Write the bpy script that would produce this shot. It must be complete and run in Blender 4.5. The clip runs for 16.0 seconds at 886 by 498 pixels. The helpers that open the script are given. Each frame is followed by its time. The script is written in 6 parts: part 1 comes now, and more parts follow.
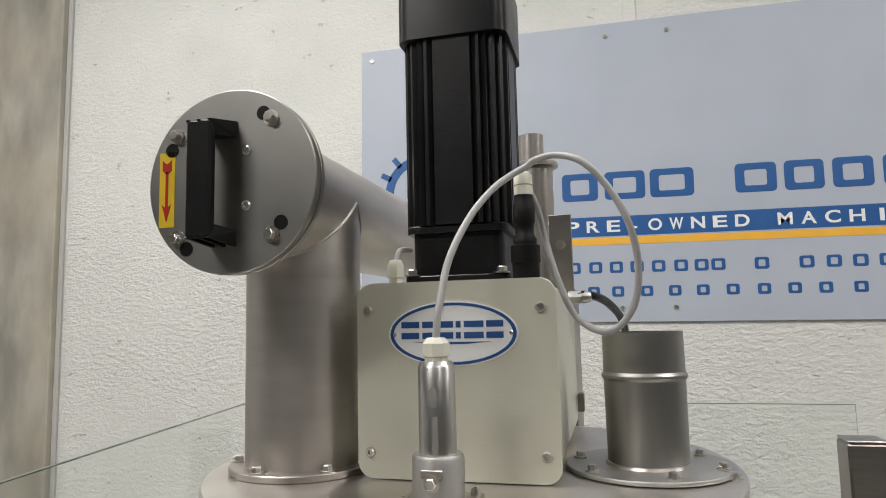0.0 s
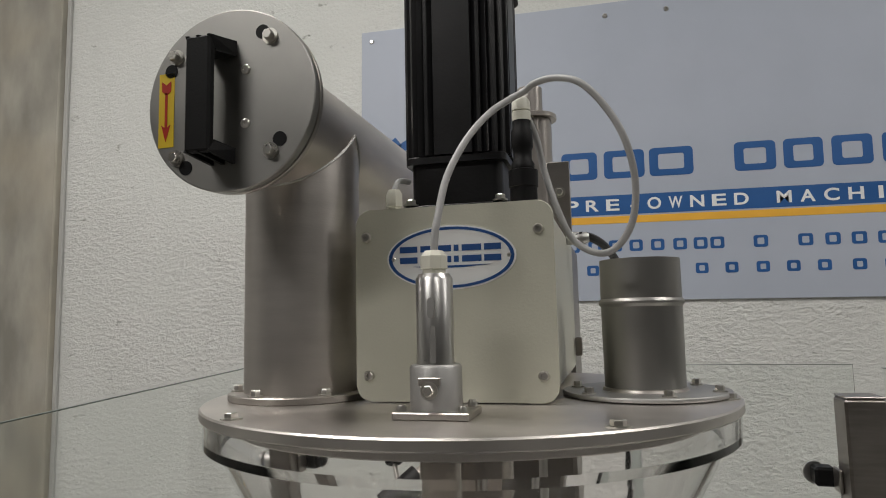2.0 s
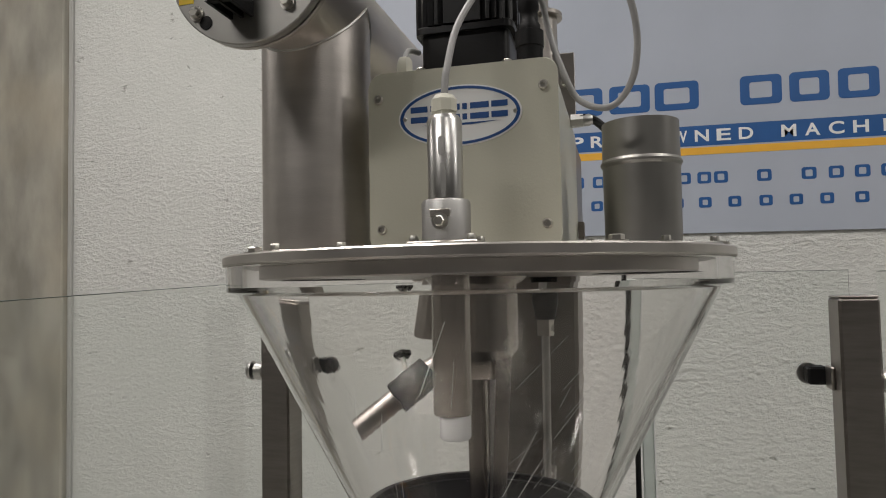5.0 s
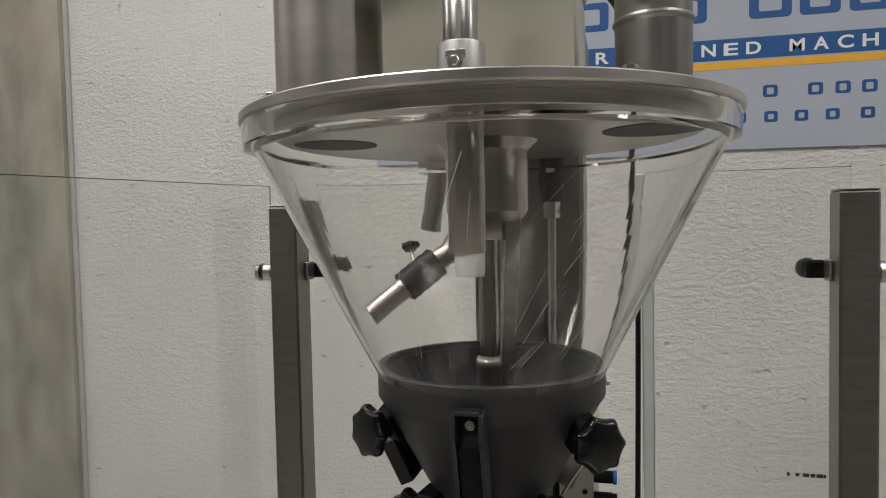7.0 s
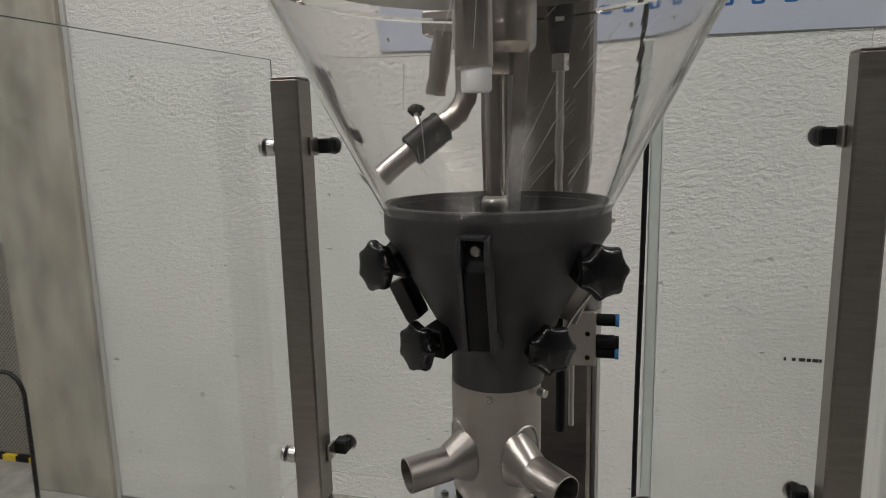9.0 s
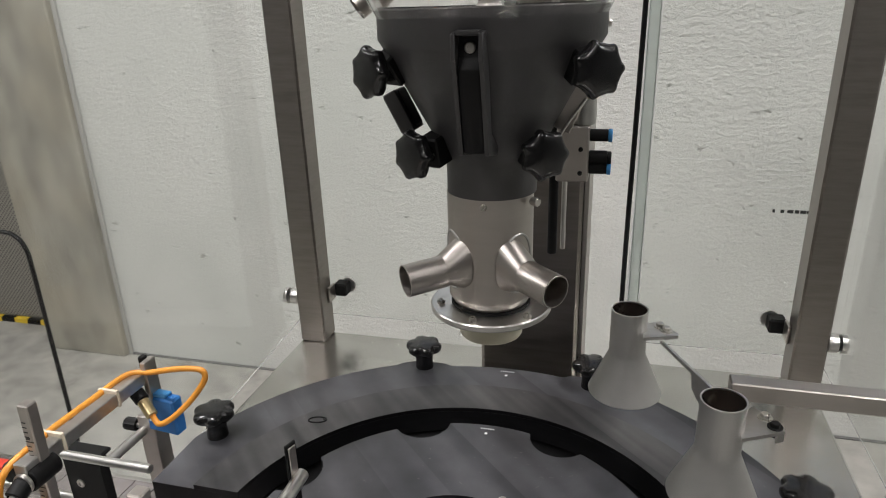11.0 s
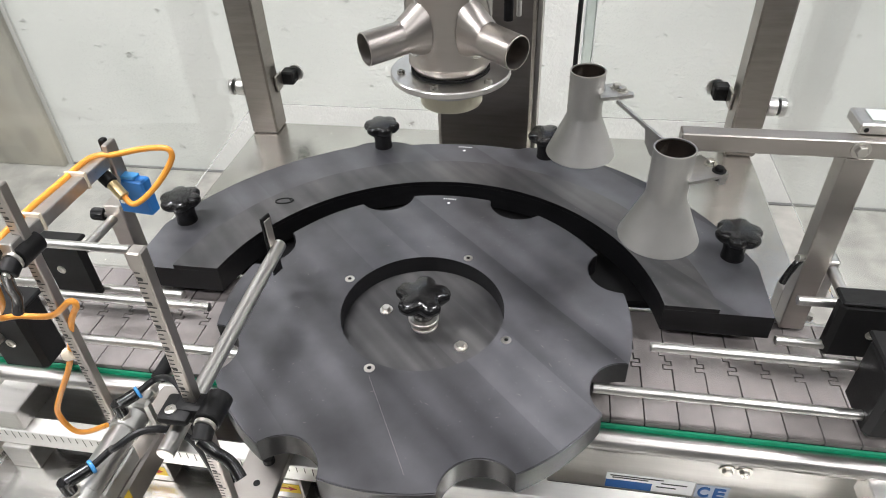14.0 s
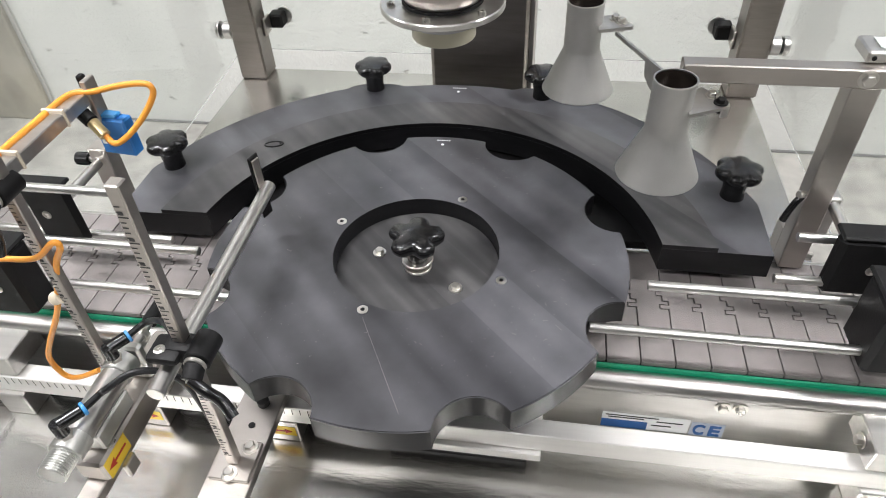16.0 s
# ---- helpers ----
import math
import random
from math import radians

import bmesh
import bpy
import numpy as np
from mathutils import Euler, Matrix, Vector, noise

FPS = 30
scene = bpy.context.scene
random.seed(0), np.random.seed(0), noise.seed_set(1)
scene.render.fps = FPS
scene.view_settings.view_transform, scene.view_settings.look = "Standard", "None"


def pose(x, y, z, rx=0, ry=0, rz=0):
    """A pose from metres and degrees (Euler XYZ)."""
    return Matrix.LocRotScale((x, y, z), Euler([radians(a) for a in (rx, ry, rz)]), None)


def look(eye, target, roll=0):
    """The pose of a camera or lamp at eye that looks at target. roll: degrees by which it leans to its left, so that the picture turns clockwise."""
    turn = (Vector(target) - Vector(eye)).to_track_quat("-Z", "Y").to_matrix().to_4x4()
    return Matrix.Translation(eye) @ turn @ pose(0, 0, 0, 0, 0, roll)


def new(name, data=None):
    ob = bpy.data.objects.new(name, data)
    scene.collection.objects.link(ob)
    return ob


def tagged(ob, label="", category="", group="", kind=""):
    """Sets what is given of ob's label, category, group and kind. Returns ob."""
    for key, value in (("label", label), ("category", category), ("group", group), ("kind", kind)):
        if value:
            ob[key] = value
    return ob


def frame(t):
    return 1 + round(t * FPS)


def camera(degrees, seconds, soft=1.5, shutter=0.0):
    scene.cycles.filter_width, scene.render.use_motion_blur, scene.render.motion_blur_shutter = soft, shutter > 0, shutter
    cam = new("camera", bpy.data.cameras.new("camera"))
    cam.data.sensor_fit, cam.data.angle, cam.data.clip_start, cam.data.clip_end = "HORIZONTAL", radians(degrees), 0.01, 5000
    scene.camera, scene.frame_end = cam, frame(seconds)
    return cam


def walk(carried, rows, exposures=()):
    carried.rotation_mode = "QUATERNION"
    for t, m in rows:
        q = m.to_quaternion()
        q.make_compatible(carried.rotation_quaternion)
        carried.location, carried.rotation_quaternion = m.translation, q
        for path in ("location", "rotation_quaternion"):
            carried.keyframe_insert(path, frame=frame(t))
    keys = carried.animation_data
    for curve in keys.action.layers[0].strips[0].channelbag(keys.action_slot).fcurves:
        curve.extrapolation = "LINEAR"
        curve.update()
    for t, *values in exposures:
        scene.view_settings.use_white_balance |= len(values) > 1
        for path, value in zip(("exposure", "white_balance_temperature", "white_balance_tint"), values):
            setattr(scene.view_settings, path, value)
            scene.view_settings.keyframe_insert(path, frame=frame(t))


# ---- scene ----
cam = camera(67.9, 16.0, 1.0)
PATH = [
    (0, (0.162, -0.467, 2.099), (-0.334, 1.458, 2.318), -1.3),
    (0.5, (0.161, -0.461, 2.084), (-0.335, 1.465, 2.301), -1.3),
    (1, (0.158, -0.459, 2.07), (-0.335, 1.468, 2.285), -1.3),
    (1.5, (0.16, -0.464, 2.052), (-0.335, 1.462, 2.265), -1.3),
    (2, (0.161, -0.463, 2.033), (-0.335, 1.464, 2.242), -1.2),
    (2.5, (0.159, -0.463, 2.012), (-0.341, 1.463, 2.215), -1.2),
    (3, (0.157, -0.466, 1.995), (-0.346, 1.46, 2.19), -1.1),
    (5.5, (0.161, -0.497, 1.913), (-0.354, 1.435, 1.975), -1.2),
    (6, (0.161, -0.507, 1.894), (-0.352, 1.426, 1.919), -1.1),
    (6.5, (0.155, -0.51, 1.874), (-0.359, 1.422, 1.852), -1.1),
    (7, (0.15, -0.505, 1.849), (-0.365, 1.426, 1.766), -1.2),
    (7.5, (0.15, -0.501, 1.829), (-0.369, 1.425, 1.676), -1.2),
    (8, (0.149, -0.508, 1.819), (-0.375, 1.41, 1.598), -1.3),
    (8.5, (0.148, -0.506, 1.794), (-0.379, 1.402, 1.51), -1.3),
    (11, (0.154, -0.537, 1.703), (-0.343, 1.266, 0.994), -1.9),
    (11.5, (0.151, -0.545, 1.686), (-0.312, 1.209, 0.844), -2.0),
    (12, (0.15, -0.549, 1.679), (-0.273, 1.15, 0.714), -2.2),
    (12.5, (0.145, -0.556, 1.682), (-0.238, 1.092, 0.615), -2.3),
    (13, (0.142, -0.562, 1.682), (-0.206, 1.041, 0.537), -2.5),
    (13.5, (0.14, -0.569, 1.684), (-0.179, 1.0, 0.486), -2.6),
    (14, (0.139, -0.572, 1.681), (-0.157, 0.969, 0.441), -2.6),
    (14.5, (0.137, -0.572, 1.676), (-0.146, 0.941, 0.399), -2.7),
    (15, (0.145, -0.572, 1.669), (-0.136, 0.921, 0.369), -2.9),
    (15.5, (0.144, -0.571, 1.659), (-0.132, 0.904, 0.337), -2.9),
    (16, (0.142, -0.57, 1.657), (-0.136, 0.884, 0.313), -3.1),
]
walk(cam, [(t, look(eye, target, roll)) for t, eye, target, roll in PATH],
     [(0, 0.22, 6500, 11), (0.5, 0.16, 6500, 11), (1, -0.2, 6500, 11), (1.5, -0.35, 6500, 11), (3, -0.38, 6550, 11), (5.5, -0.37, 6600, 12), (7.5, -0.3, 6550, 12), (8.5, -0.34, 6500, 12), (11, 0.16, 6400, 12), (12, 0.22, 6350, 12), (12.5, 0.24, 6300, 12), (13, 0.74, 6250, 12), (14, 0.88, 6200, 12), (16, 0.88, 6200, 12)])

# ---- world and lights ----
world = bpy.data.worlds.new("world")
scene.world = world
world.use_nodes = True
world.node_tree.nodes["Background"].inputs[0].default_value = (0.6, 0.65, 0.7, 1)
world.node_tree.nodes["Background"].inputs[1].default_value = 0.05
LAMPS = [(-1.2, 0.0, 4.6, 80), (2.2, 0.0, 4.6, 48), (-1.7, -2.6, 4.6, 66), (1.9, -2.6, 4.6, 22), (-4.9, 0.0, 4.6, 36), (5.4, 0.0, 4.6, 36)]
for lx, ly, lz, watts in LAMPS:
    data = bpy.data.lights.new("hall_lamp", "AREA")
    data.shape, data.size, data.size_y, data.energy, data.color = "RECTANGLE", 1.5, 0.35, watts, (1.0, 0.97, 0.93)
    new("hall_lamp", data).matrix_world = pose(lx, ly, lz - 0.02)


# ---- materials ----
def nodes_of(name):
    m = bpy.data.materials.new(name)
    m.use_nodes = True
    return m, m.node_tree.nodes, m.node_tree.links, m.node_tree.nodes["Principled BSDF"]


def material(name, base, rough=0.5, metal=0.0, vary=0.12, scale=8.0, stretch=(1, 1, 1), bump=0.0, bump_scale=60.0, rough_vary=0.1,
             second=None, second_scale=2.0, second_amount=0.5, coat=0.0, clear=0.0, ior=1.5, emit=0.0, spec=0.5):
    """A surface with two scales of colour variation, uneven gloss and fine relief."""
    m, nd, ln, bsdf = nodes_of(name)
    place = nd.new("ShaderNodeTexCoord")
    mapping = nd.new("ShaderNodeMapping")
    mapping.inputs["Scale"].default_value = stretch
    ln.new(place.outputs["Object"], mapping.inputs["Vector"])
    fine = nd.new("ShaderNodeTexNoise")
    fine.inputs["Scale"].default_value, fine.inputs["Detail"].default_value = scale, 6.0
    ln.new(mapping.outputs["Vector"], fine.inputs["Vector"])
    low = tuple(max(0.0, c * (1 - vary)) for c in base) + (1,)
    high = tuple(min(1.0, c * (1 + vary)) for c in base) + (1,)
    ramp = nd.new("ShaderNodeValToRGB")
    ramp.color_ramp.elements[0].position, ramp.color_ramp.elements[1].position = 0.32, 0.68
    ramp.color_ramp.elements[0].color, ramp.color_ramp.elements[1].color = low, high
    ln.new(fine.outputs["Fac"], ramp.inputs["Fac"])
    colour = ramp.outputs["Color"]
    if second:
        blot = nd.new("ShaderNodeTexNoise")
        blot.inputs["Scale"].default_value, blot.inputs["Detail"].default_value = second_scale, 8.0
        ln.new(place.outputs["Object"], blot.inputs["Vector"])
        mask = nd.new("ShaderNodeMapRange")
        mask.inputs[1].default_value, mask.inputs[2].default_value = 0.48, 0.72
        mask.inputs[3].default_value, mask.inputs[4].default_value = 0.0, second_amount
        ln.new(blot.outputs["Fac"], mask.inputs[0])
        mix = nd.new("ShaderNodeMix")
        mix.data_type = "RGBA"
        mix.inputs["B"].default_value = (*second, 1)
        ln.new(mask.outputs[0], mix.inputs["Factor"])
        ln.new(colour, mix.inputs["A"])
        colour = mix.outputs["Result"]
    ln.new(colour, bsdf.inputs["Base Color"])
    gloss = nd.new("ShaderNodeMapRange")
    gloss.inputs[3].default_value, gloss.inputs[4].default_value = max(0.02, rough - rough_vary), min(1.0, rough + rough_vary)
    ln.new(fine.outputs["Fac"], gloss.inputs[0])
    ln.new(gloss.outputs[0], bsdf.inputs["Roughness"])
    bsdf.inputs["Metallic"].default_value = metal
    bsdf.inputs["Coat Weight"].default_value = coat
    bsdf.inputs["Specular IOR Level"].default_value = spec
    bsdf.inputs["Transmission Weight"].default_value = clear
    bsdf.inputs["IOR"].default_value = ior
    if bump:
        relief = nd.new("ShaderNodeTexNoise")
        relief.inputs["Scale"].default_value, relief.inputs["Detail"].default_value = bump_scale, 7.0
        ln.new(mapping.outputs["Vector"], relief.inputs["Vector"])
        bumper = nd.new("ShaderNodeBump")
        bumper.inputs["Strength"].default_value, bumper.inputs["Distance"].default_value = min(1.0, bump), 0.004 if bump < 1 else 0.004 * bump
        ln.new(relief.outputs["Fac"], bumper.inputs["Height"])
        ln.new(bumper.outputs["Normal"], bsdf.inputs["Normal"])
    if emit:
        bsdf.inputs["Emission Color"].default_value = (1, 0.97, 0.9, 1)
        bsdf.inputs["Emission Strength"].default_value = emit
    return m


def stucco():
    """Rough white plaster, trowelled over concrete: lumps, pits and dirty patches."""
    m, nd, ln, bsdf = nodes_of("white_plaster")
    place = nd.new("ShaderNodeTexCoord")
    lumps = nd.new("ShaderNodeTexNoise")
    lumps.inputs["Scale"].default_value, lumps.inputs["Detail"].default_value, lumps.inputs["Roughness"].default_value = 46.0, 8.0, 0.66
    lumps.inputs["Distortion"].default_value = 0.25
    dragged = nd.new("ShaderNodeMapping")
    dragged.inputs["Scale"].default_value = (0.72, 1.0, 1.25)
    dragged.inputs["Rotation"].default_value = (0, radians(12), 0)
    ln.new(place.outputs["Object"], dragged.inputs["Vector"])
    ln.new(dragged.outputs["Vector"], lumps.inputs["Vector"])
    grit = nd.new("ShaderNodeTexNoise")
    grit.inputs["Scale"].default_value, grit.inputs["Detail"].default_value = 80.0, 4.0
    ln.new(place.outputs["Object"], grit.inputs["Vector"])
    patches = nd.new("ShaderNodeTexNoise")
    patches.inputs["Scale"].default_value, patches.inputs["Detail"].default_value = 1.1, 7.0
    ln.new(place.outputs["Object"], patches.inputs["Vector"])
    smooth = nd.new("ShaderNodeMapRange")
    smooth.inputs[1].default_value, smooth.inputs[2].default_value = 0.38, 0.62
    smooth.inputs[3].default_value, smooth.inputs[4].default_value = 0.15, 1.0
    ln.new(patches.outputs["Fac"], smooth.inputs[0])
    split = nd.new("ShaderNodeSeparateXYZ")
    ln.new(place.outputs["Object"], split.inputs[0])
    upper = nd.new("ShaderNodeMapRange")
    upper.inputs[1].default_value, upper.inputs[2].default_value = 0.5, 1.9
    upper.inputs[3].default_value, upper.inputs[4].default_value = 0.3, 0.95
    ln.new(split.outputs["Z"], upper.inputs[0])
    coarse = nd.new("ShaderNodeMath")
    coarse.operation = "MULTIPLY"
    ln.new(smooth.outputs[0], coarse.inputs[0])
    ln.new(upper.outputs[0], coarse.inputs[1])
    height = nd.new("ShaderNodeMath")
    height.operation = "MULTIPLY"
    ln.new(lumps.outputs["Fac"], height.inputs[0])
    ln.new(coarse.outputs[0], height.inputs[1])
    total = nd.new("ShaderNodeMath")
    total.operation = "MULTIPLY_ADD"
    total.inputs[1].default_value = 0.16
    ln.new(grit.outputs["Fac"], total.inputs[0])
    ln.new(height.outputs[0], total.inputs[2])
    bumper = nd.new("ShaderNodeBump")
    bumper.inputs["Strength"].default_value, bumper.inputs["Distance"].default_value = 1.0, 0.019
    ln.new(total.outputs[0], bumper.inputs["Height"])
    ln.new(bumper.outputs["Normal"], bsdf.inputs["Normal"])
    ramp = nd.new("ShaderNodeValToRGB")
    ramp.color_ramp.elements[0].position, ramp.color_ramp.elements[1].position = 0.3, 0.6
    ramp.color_ramp.elements[0].color, ramp.color_ramp.elements[1].color = (0.60, 0.615, 0.585, 1), (0.76, 0.765, 0.735, 1)
    ln.new(patches.outputs["Fac"], ramp.inputs["Fac"])
    pits = nd.new("ShaderNodeMapRange")
    pits.inputs[1].default_value, pits.inputs[2].default_value = 0.285, 0.33
    pits.inputs[3].default_value, pits.inputs[4].default_value = 0.6, 0.0
    ln.new(lumps.outputs["Fac"], pits.inputs[0])
    mix = nd.new("ShaderNodeMix")
    mix.data_type = "RGBA"
    mix.inputs["B"].default_value = (0.32, 0.31, 0.28, 1)
    spots = nd.new("ShaderNodeTexNoise")
    spots.inputs["Scale"].default_value, spots.inputs["Detail"].default_value, spots.inputs["Roughness"].default_value = 17.0, 5.0, 0.6
    stretched = nd.new("ShaderNodeMapping")
    stretched.inputs["Scale"].default_value = (0.7, 1.0, 1.25)
    ln.new(place.outputs["Object"], stretched.inputs["Vector"])
    ln.new(stretched.outputs["Vector"], spots.inputs["Vector"])
    chips = nd.new("ShaderNodeMapRange")
    chips.inputs[1].default_value, chips.inputs[2].default_value = 0.645, 0.72
    chips.inputs[3].default_value, chips.inputs[4].default_value = 0.0, 0.6
    ln.new(spots.outputs["Fac"], chips.inputs[0])
    marks = nd.new("ShaderNodeMath")
    marks.operation = "MAXIMUM"
    ln.new(pits.outputs[0], marks.inputs[0])
    ln.new(chips.outputs[0], marks.inputs[1])
    dented = nd.new("ShaderNodeMath")
    dented.operation = "MULTIPLY_ADD"
    dented.inputs[1].default_value = -0.5
    ln.new(chips.outputs[0], dented.inputs[0])
    ln.new(total.outputs[0], dented.inputs[2])
    ln.new(dented.outputs[0], bumper.inputs["Height"])
    ln.new(marks.outputs[0], mix.inputs["Factor"])
    ln.new(ramp.outputs["Color"], mix.inputs["A"])
    ln.new(mix.outputs["Result"], bsdf.inputs["Base Color"])
    bsdf.inputs["Roughness"].default_value = 0.85
    return m


def perforated():
    """Grey sheet metal with rows of small round holes."""
    m, nd, ln, bsdf = nodes_of("perforated_sheet")
    place = nd.new("ShaderNodeTexCoord")
    mapping = nd.new("ShaderNodeMapping")
    mapping.inputs["Scale"].default_value = (62, 62, 62)
    mapping.inputs["Rotation"].default_value = (0, radians(45), 0)
    ln.new(place.outputs["Object"], mapping.inputs["Vector"])
    split = nd.new("ShaderNodeSeparateXYZ")
    ln.new(mapping.outputs["Vector"], split.inputs[0])
    waves = []
    for axis in ("X", "Z"):
        wrap = nd.new("ShaderNodeMath")
        wrap.operation = "PINGPONG"
        wrap.inputs[1].default_value = 0.5
        ln.new(split.outputs[axis], wrap.inputs[0])
        waves.append(wrap)
    join = nd.new("ShaderNodeMath")
    join.operation = "MULTIPLY"
    ln.new(waves[0].outputs[0], join.inputs[0])
    ln.new(waves[1].outputs[0], join.inputs[1])
    ramp = nd.new("ShaderNodeValToRGB")
    ramp.color_ramp.elements[0].position, ramp.color_ramp.elements[1].position = 0.07, 0.1
    ramp.color_ramp.elements[0].color, ramp.color_ramp.elements[1].color = (0.30, 0.28, 0.25, 1), (0.05, 0.05, 0.045, 1)
    ln.new(join.outputs[0], ramp.inputs["Fac"])
    ln.new(ramp.outputs["Color"], bsdf.inputs["Base Color"])
    bsdf.inputs["Roughness"].default_value = 0.6
    return m


def machined_black(name="black_machined_plastic", low=(0.014, 0.014, 0.0165, 1), high=(0.092, 0.092, 0.102, 1), gloss_low=0.27, gloss_high=0.46, sweep_size=0.055):
    """Black engineering plastic: milling sweeps, pale scuffs and scratches."""
    m, nd, ln, bsdf = nodes_of(name)
    place = nd.new("ShaderNodeTexCoord")
    turned = nd.new("ShaderNodeMapping")
    turned.vector_type = "TEXTURE"
    turned.inputs["Rotation"].default_value = (0, 0, radians(44))
    turned.inputs["Scale"].default_value = (sweep_size, 1.2, 1)
    ln.new(place.outputs["Object"], turned.inputs["Vector"])
    sweep = nd.new("ShaderNodeTexNoise")
    sweep.inputs["Scale"].default_value, sweep.inputs["Detail"].default_value = 1.0, 1.5
    ln.new(turned.outputs["Vector"], sweep.inputs["Vector"])
    split = nd.new("ShaderNodeSeparateXYZ")
    ln.new(place.outputs["Object"], split.inputs[0])
    slant = nd.new("ShaderNodeMath")
    slant.operation = "ADD"
    ln.new(split.outputs["X"], slant.inputs[0])
    ln.new(split.outputs["Y"], slant.inputs[1])
    passes = nd.new("ShaderNodeTexVoronoi")
    passes.voronoi_dimensions = "1D"
    passes.inputs["Scale"].default_value = 11.0
    ln.new(slant.outputs[0], passes.inputs["W"])
    tone = nd.new("ShaderNodeSeparateXYZ")
    ln.new(passes.outputs["Color"], tone.inputs[0])
    facet = nd.new("ShaderNodeMapRange")
    facet.inputs[3].default_value, facet.inputs[4].default_value = 0.74, 1.2
    ln.new(tone.outputs["X"], facet.inputs[0])
    blot = nd.new("ShaderNodeTexNoise")
    blot.inputs["Scale"].default_value, blot.inputs["Detail"].default_value = 9.0, 8.0
    ln.new(place.outputs["Object"], blot.inputs["Vector"])
    both = nd.new("ShaderNodeMath")
    both.operation = "MULTIPLY"
    ln.new(sweep.outputs["Fac"], both.inputs[0])
    ln.new(blot.outputs["Fac"], both.inputs[1])
    ramp = nd.new("ShaderNodeValToRGB")
    ramp.color_ramp.elements[0].position, ramp.color_ramp.elements[1].position = 0.12, 0.42
    ramp.color_ramp.elements[0].color, ramp.color_ramp.elements[1].color = low, high
    banded = nd.new("ShaderNodeMath")
    banded.operation = "MULTIPLY"
    ln.new(both.outputs[0], banded.inputs[0])
    ln.new(facet.outputs[0], banded.inputs[1])
    ln.new(banded.outputs[0], ramp.inputs["Fac"])
    specks = nd.new("ShaderNodeTexNoise")
    specks.inputs["Scale"].default_value, specks.inputs["Detail"].default_value, specks.inputs["Roughness"].default_value = 260.0, 3.0, 0.6
    ln.new(place.outputs["Object"], specks.inputs["Vector"])
    pick = nd.new("ShaderNodeMapRange")
    pick.inputs[1].default_value, pick.inputs[2].default_value = 0.69, 0.73
    ln.new(specks.outputs["Fac"], pick.inputs[0])
    area = nd.new("ShaderNodeMapRange")
    area.inputs[1].default_value, area.inputs[2].default_value, area.inputs[4].default_value = 0.47, 0.6, 0.3
    ln.new(blot.outputs["Fac"], area.inputs[0])
    amount = nd.new("ShaderNodeMath")
    amount.operation = "MULTIPLY"
    ln.new(pick.outputs[0], amount.inputs[0])
    ln.new(area.outputs[0], amount.inputs[1])
    mix = nd.new("ShaderNodeMix")
    mix.data_type = "RGBA"
    mix.inputs["B"].default_value = (0.3, 0.3, 0.29, 1)
    ln.new(amount.outputs[0], mix.inputs["Factor"])
    ln.new(ramp.outputs["Color"], mix.inputs["A"])
    ln.new(mix.outputs["Result"], bsdf.inputs["Base Color"])
    gloss = nd.new("ShaderNodeMapRange")
    gloss.inputs[1].default_value, gloss.inputs[2].default_value = 0.25, 0.75
    gloss.inputs[3].default_value, gloss.inputs[4].default_value = gloss_low, gloss_high
    ln.new(sweep.outputs["Fac"], gloss.inputs[0])
    ln.new(gloss.outputs[0], bsdf.inputs["Roughness"])
    bsdf.inputs["Specular IOR Level"].default_value = 0.5
    bumper = nd.new("ShaderNodeBump")
    bumper.inputs["Strength"].default_value, bumper.inputs["Distance"].default_value = 0.3, 0.0008
    ln.new(sweep.outputs["Fac"], bumper.inputs["Height"])
    ln.new(bumper.outputs["Normal"], bsdf.inputs["Normal"])
    return m


PLASTER = stucco()
PERFORATED = perforated()
POM = machined_black()
# Darker copy of the black plastic: paints shade on upright flanks.
FLANK_SHADE = material("shaded_flank_black", (0.007, 0.007, 0.0078), 0.4, vary=0.25, scale=30, stretch=(1, 1, 6), bump=0.05, bump_scale=300, spec=0.3)
SCUFFED = machined_black("scuffed_black_plastic", (0.014, 0.014, 0.0155, 1), (0.085, 0.083, 0.083, 1), 0.38, 0.56, 0.02)
CONCRETE = material("bare_concrete", (0.33, 0.315, 0.27), 0.8, vary=0.26, scale=7, stretch=(1, 1, 0.45), bump=0.6, bump_scale=22, second=(0.41, 0.36, 0.27), second_scale=2.0, second_amount=0.6)
FLOOR = material("concrete_floor", (0.38, 0.37, 0.34), 0.6, vary=0.24, scale=9, bump=0.15, bump_scale=40, second=(0.52, 0.51, 0.48), second_scale=1.3, second_amount=0.6)
HALL = material("hall_wall_paint", (0.46, 0.46, 0.44), 0.8, vary=0.05, scale=3)
# Dark tone of the unseen walls, for dark reflections; the floor joint shares it.
HALL_DARK = material("dark_hall_surface", (0.17, 0.17, 0.166), 0.7, vary=0.1, scale=3)
CEILING = material("ceiling_sheet", (0.16, 0.16, 0.16), 0.7, vary=0.06, scale=2)
STEEL = material("brushed_steel", (0.48, 0.45, 0.42), 0.36, 1.0, vary=0.04, rough_vary=0.05, scale=14, stretch=(1, 1, 5), bump=0.06, bump_scale=160, second=(0.37, 0.345, 0.315), second_scale=5, second_amount=0.5)
STEEL_H = material("brushed_steel_lengthwise", (0.56, 0.55, 0.53), 0.33, 1.0, vary=0.08, scale=14, stretch=(0.6, 9, 9), bump=0.06, bump_scale=160, second=(0.46, 0.45, 0.43), second_scale=6, second_amount=0.5)
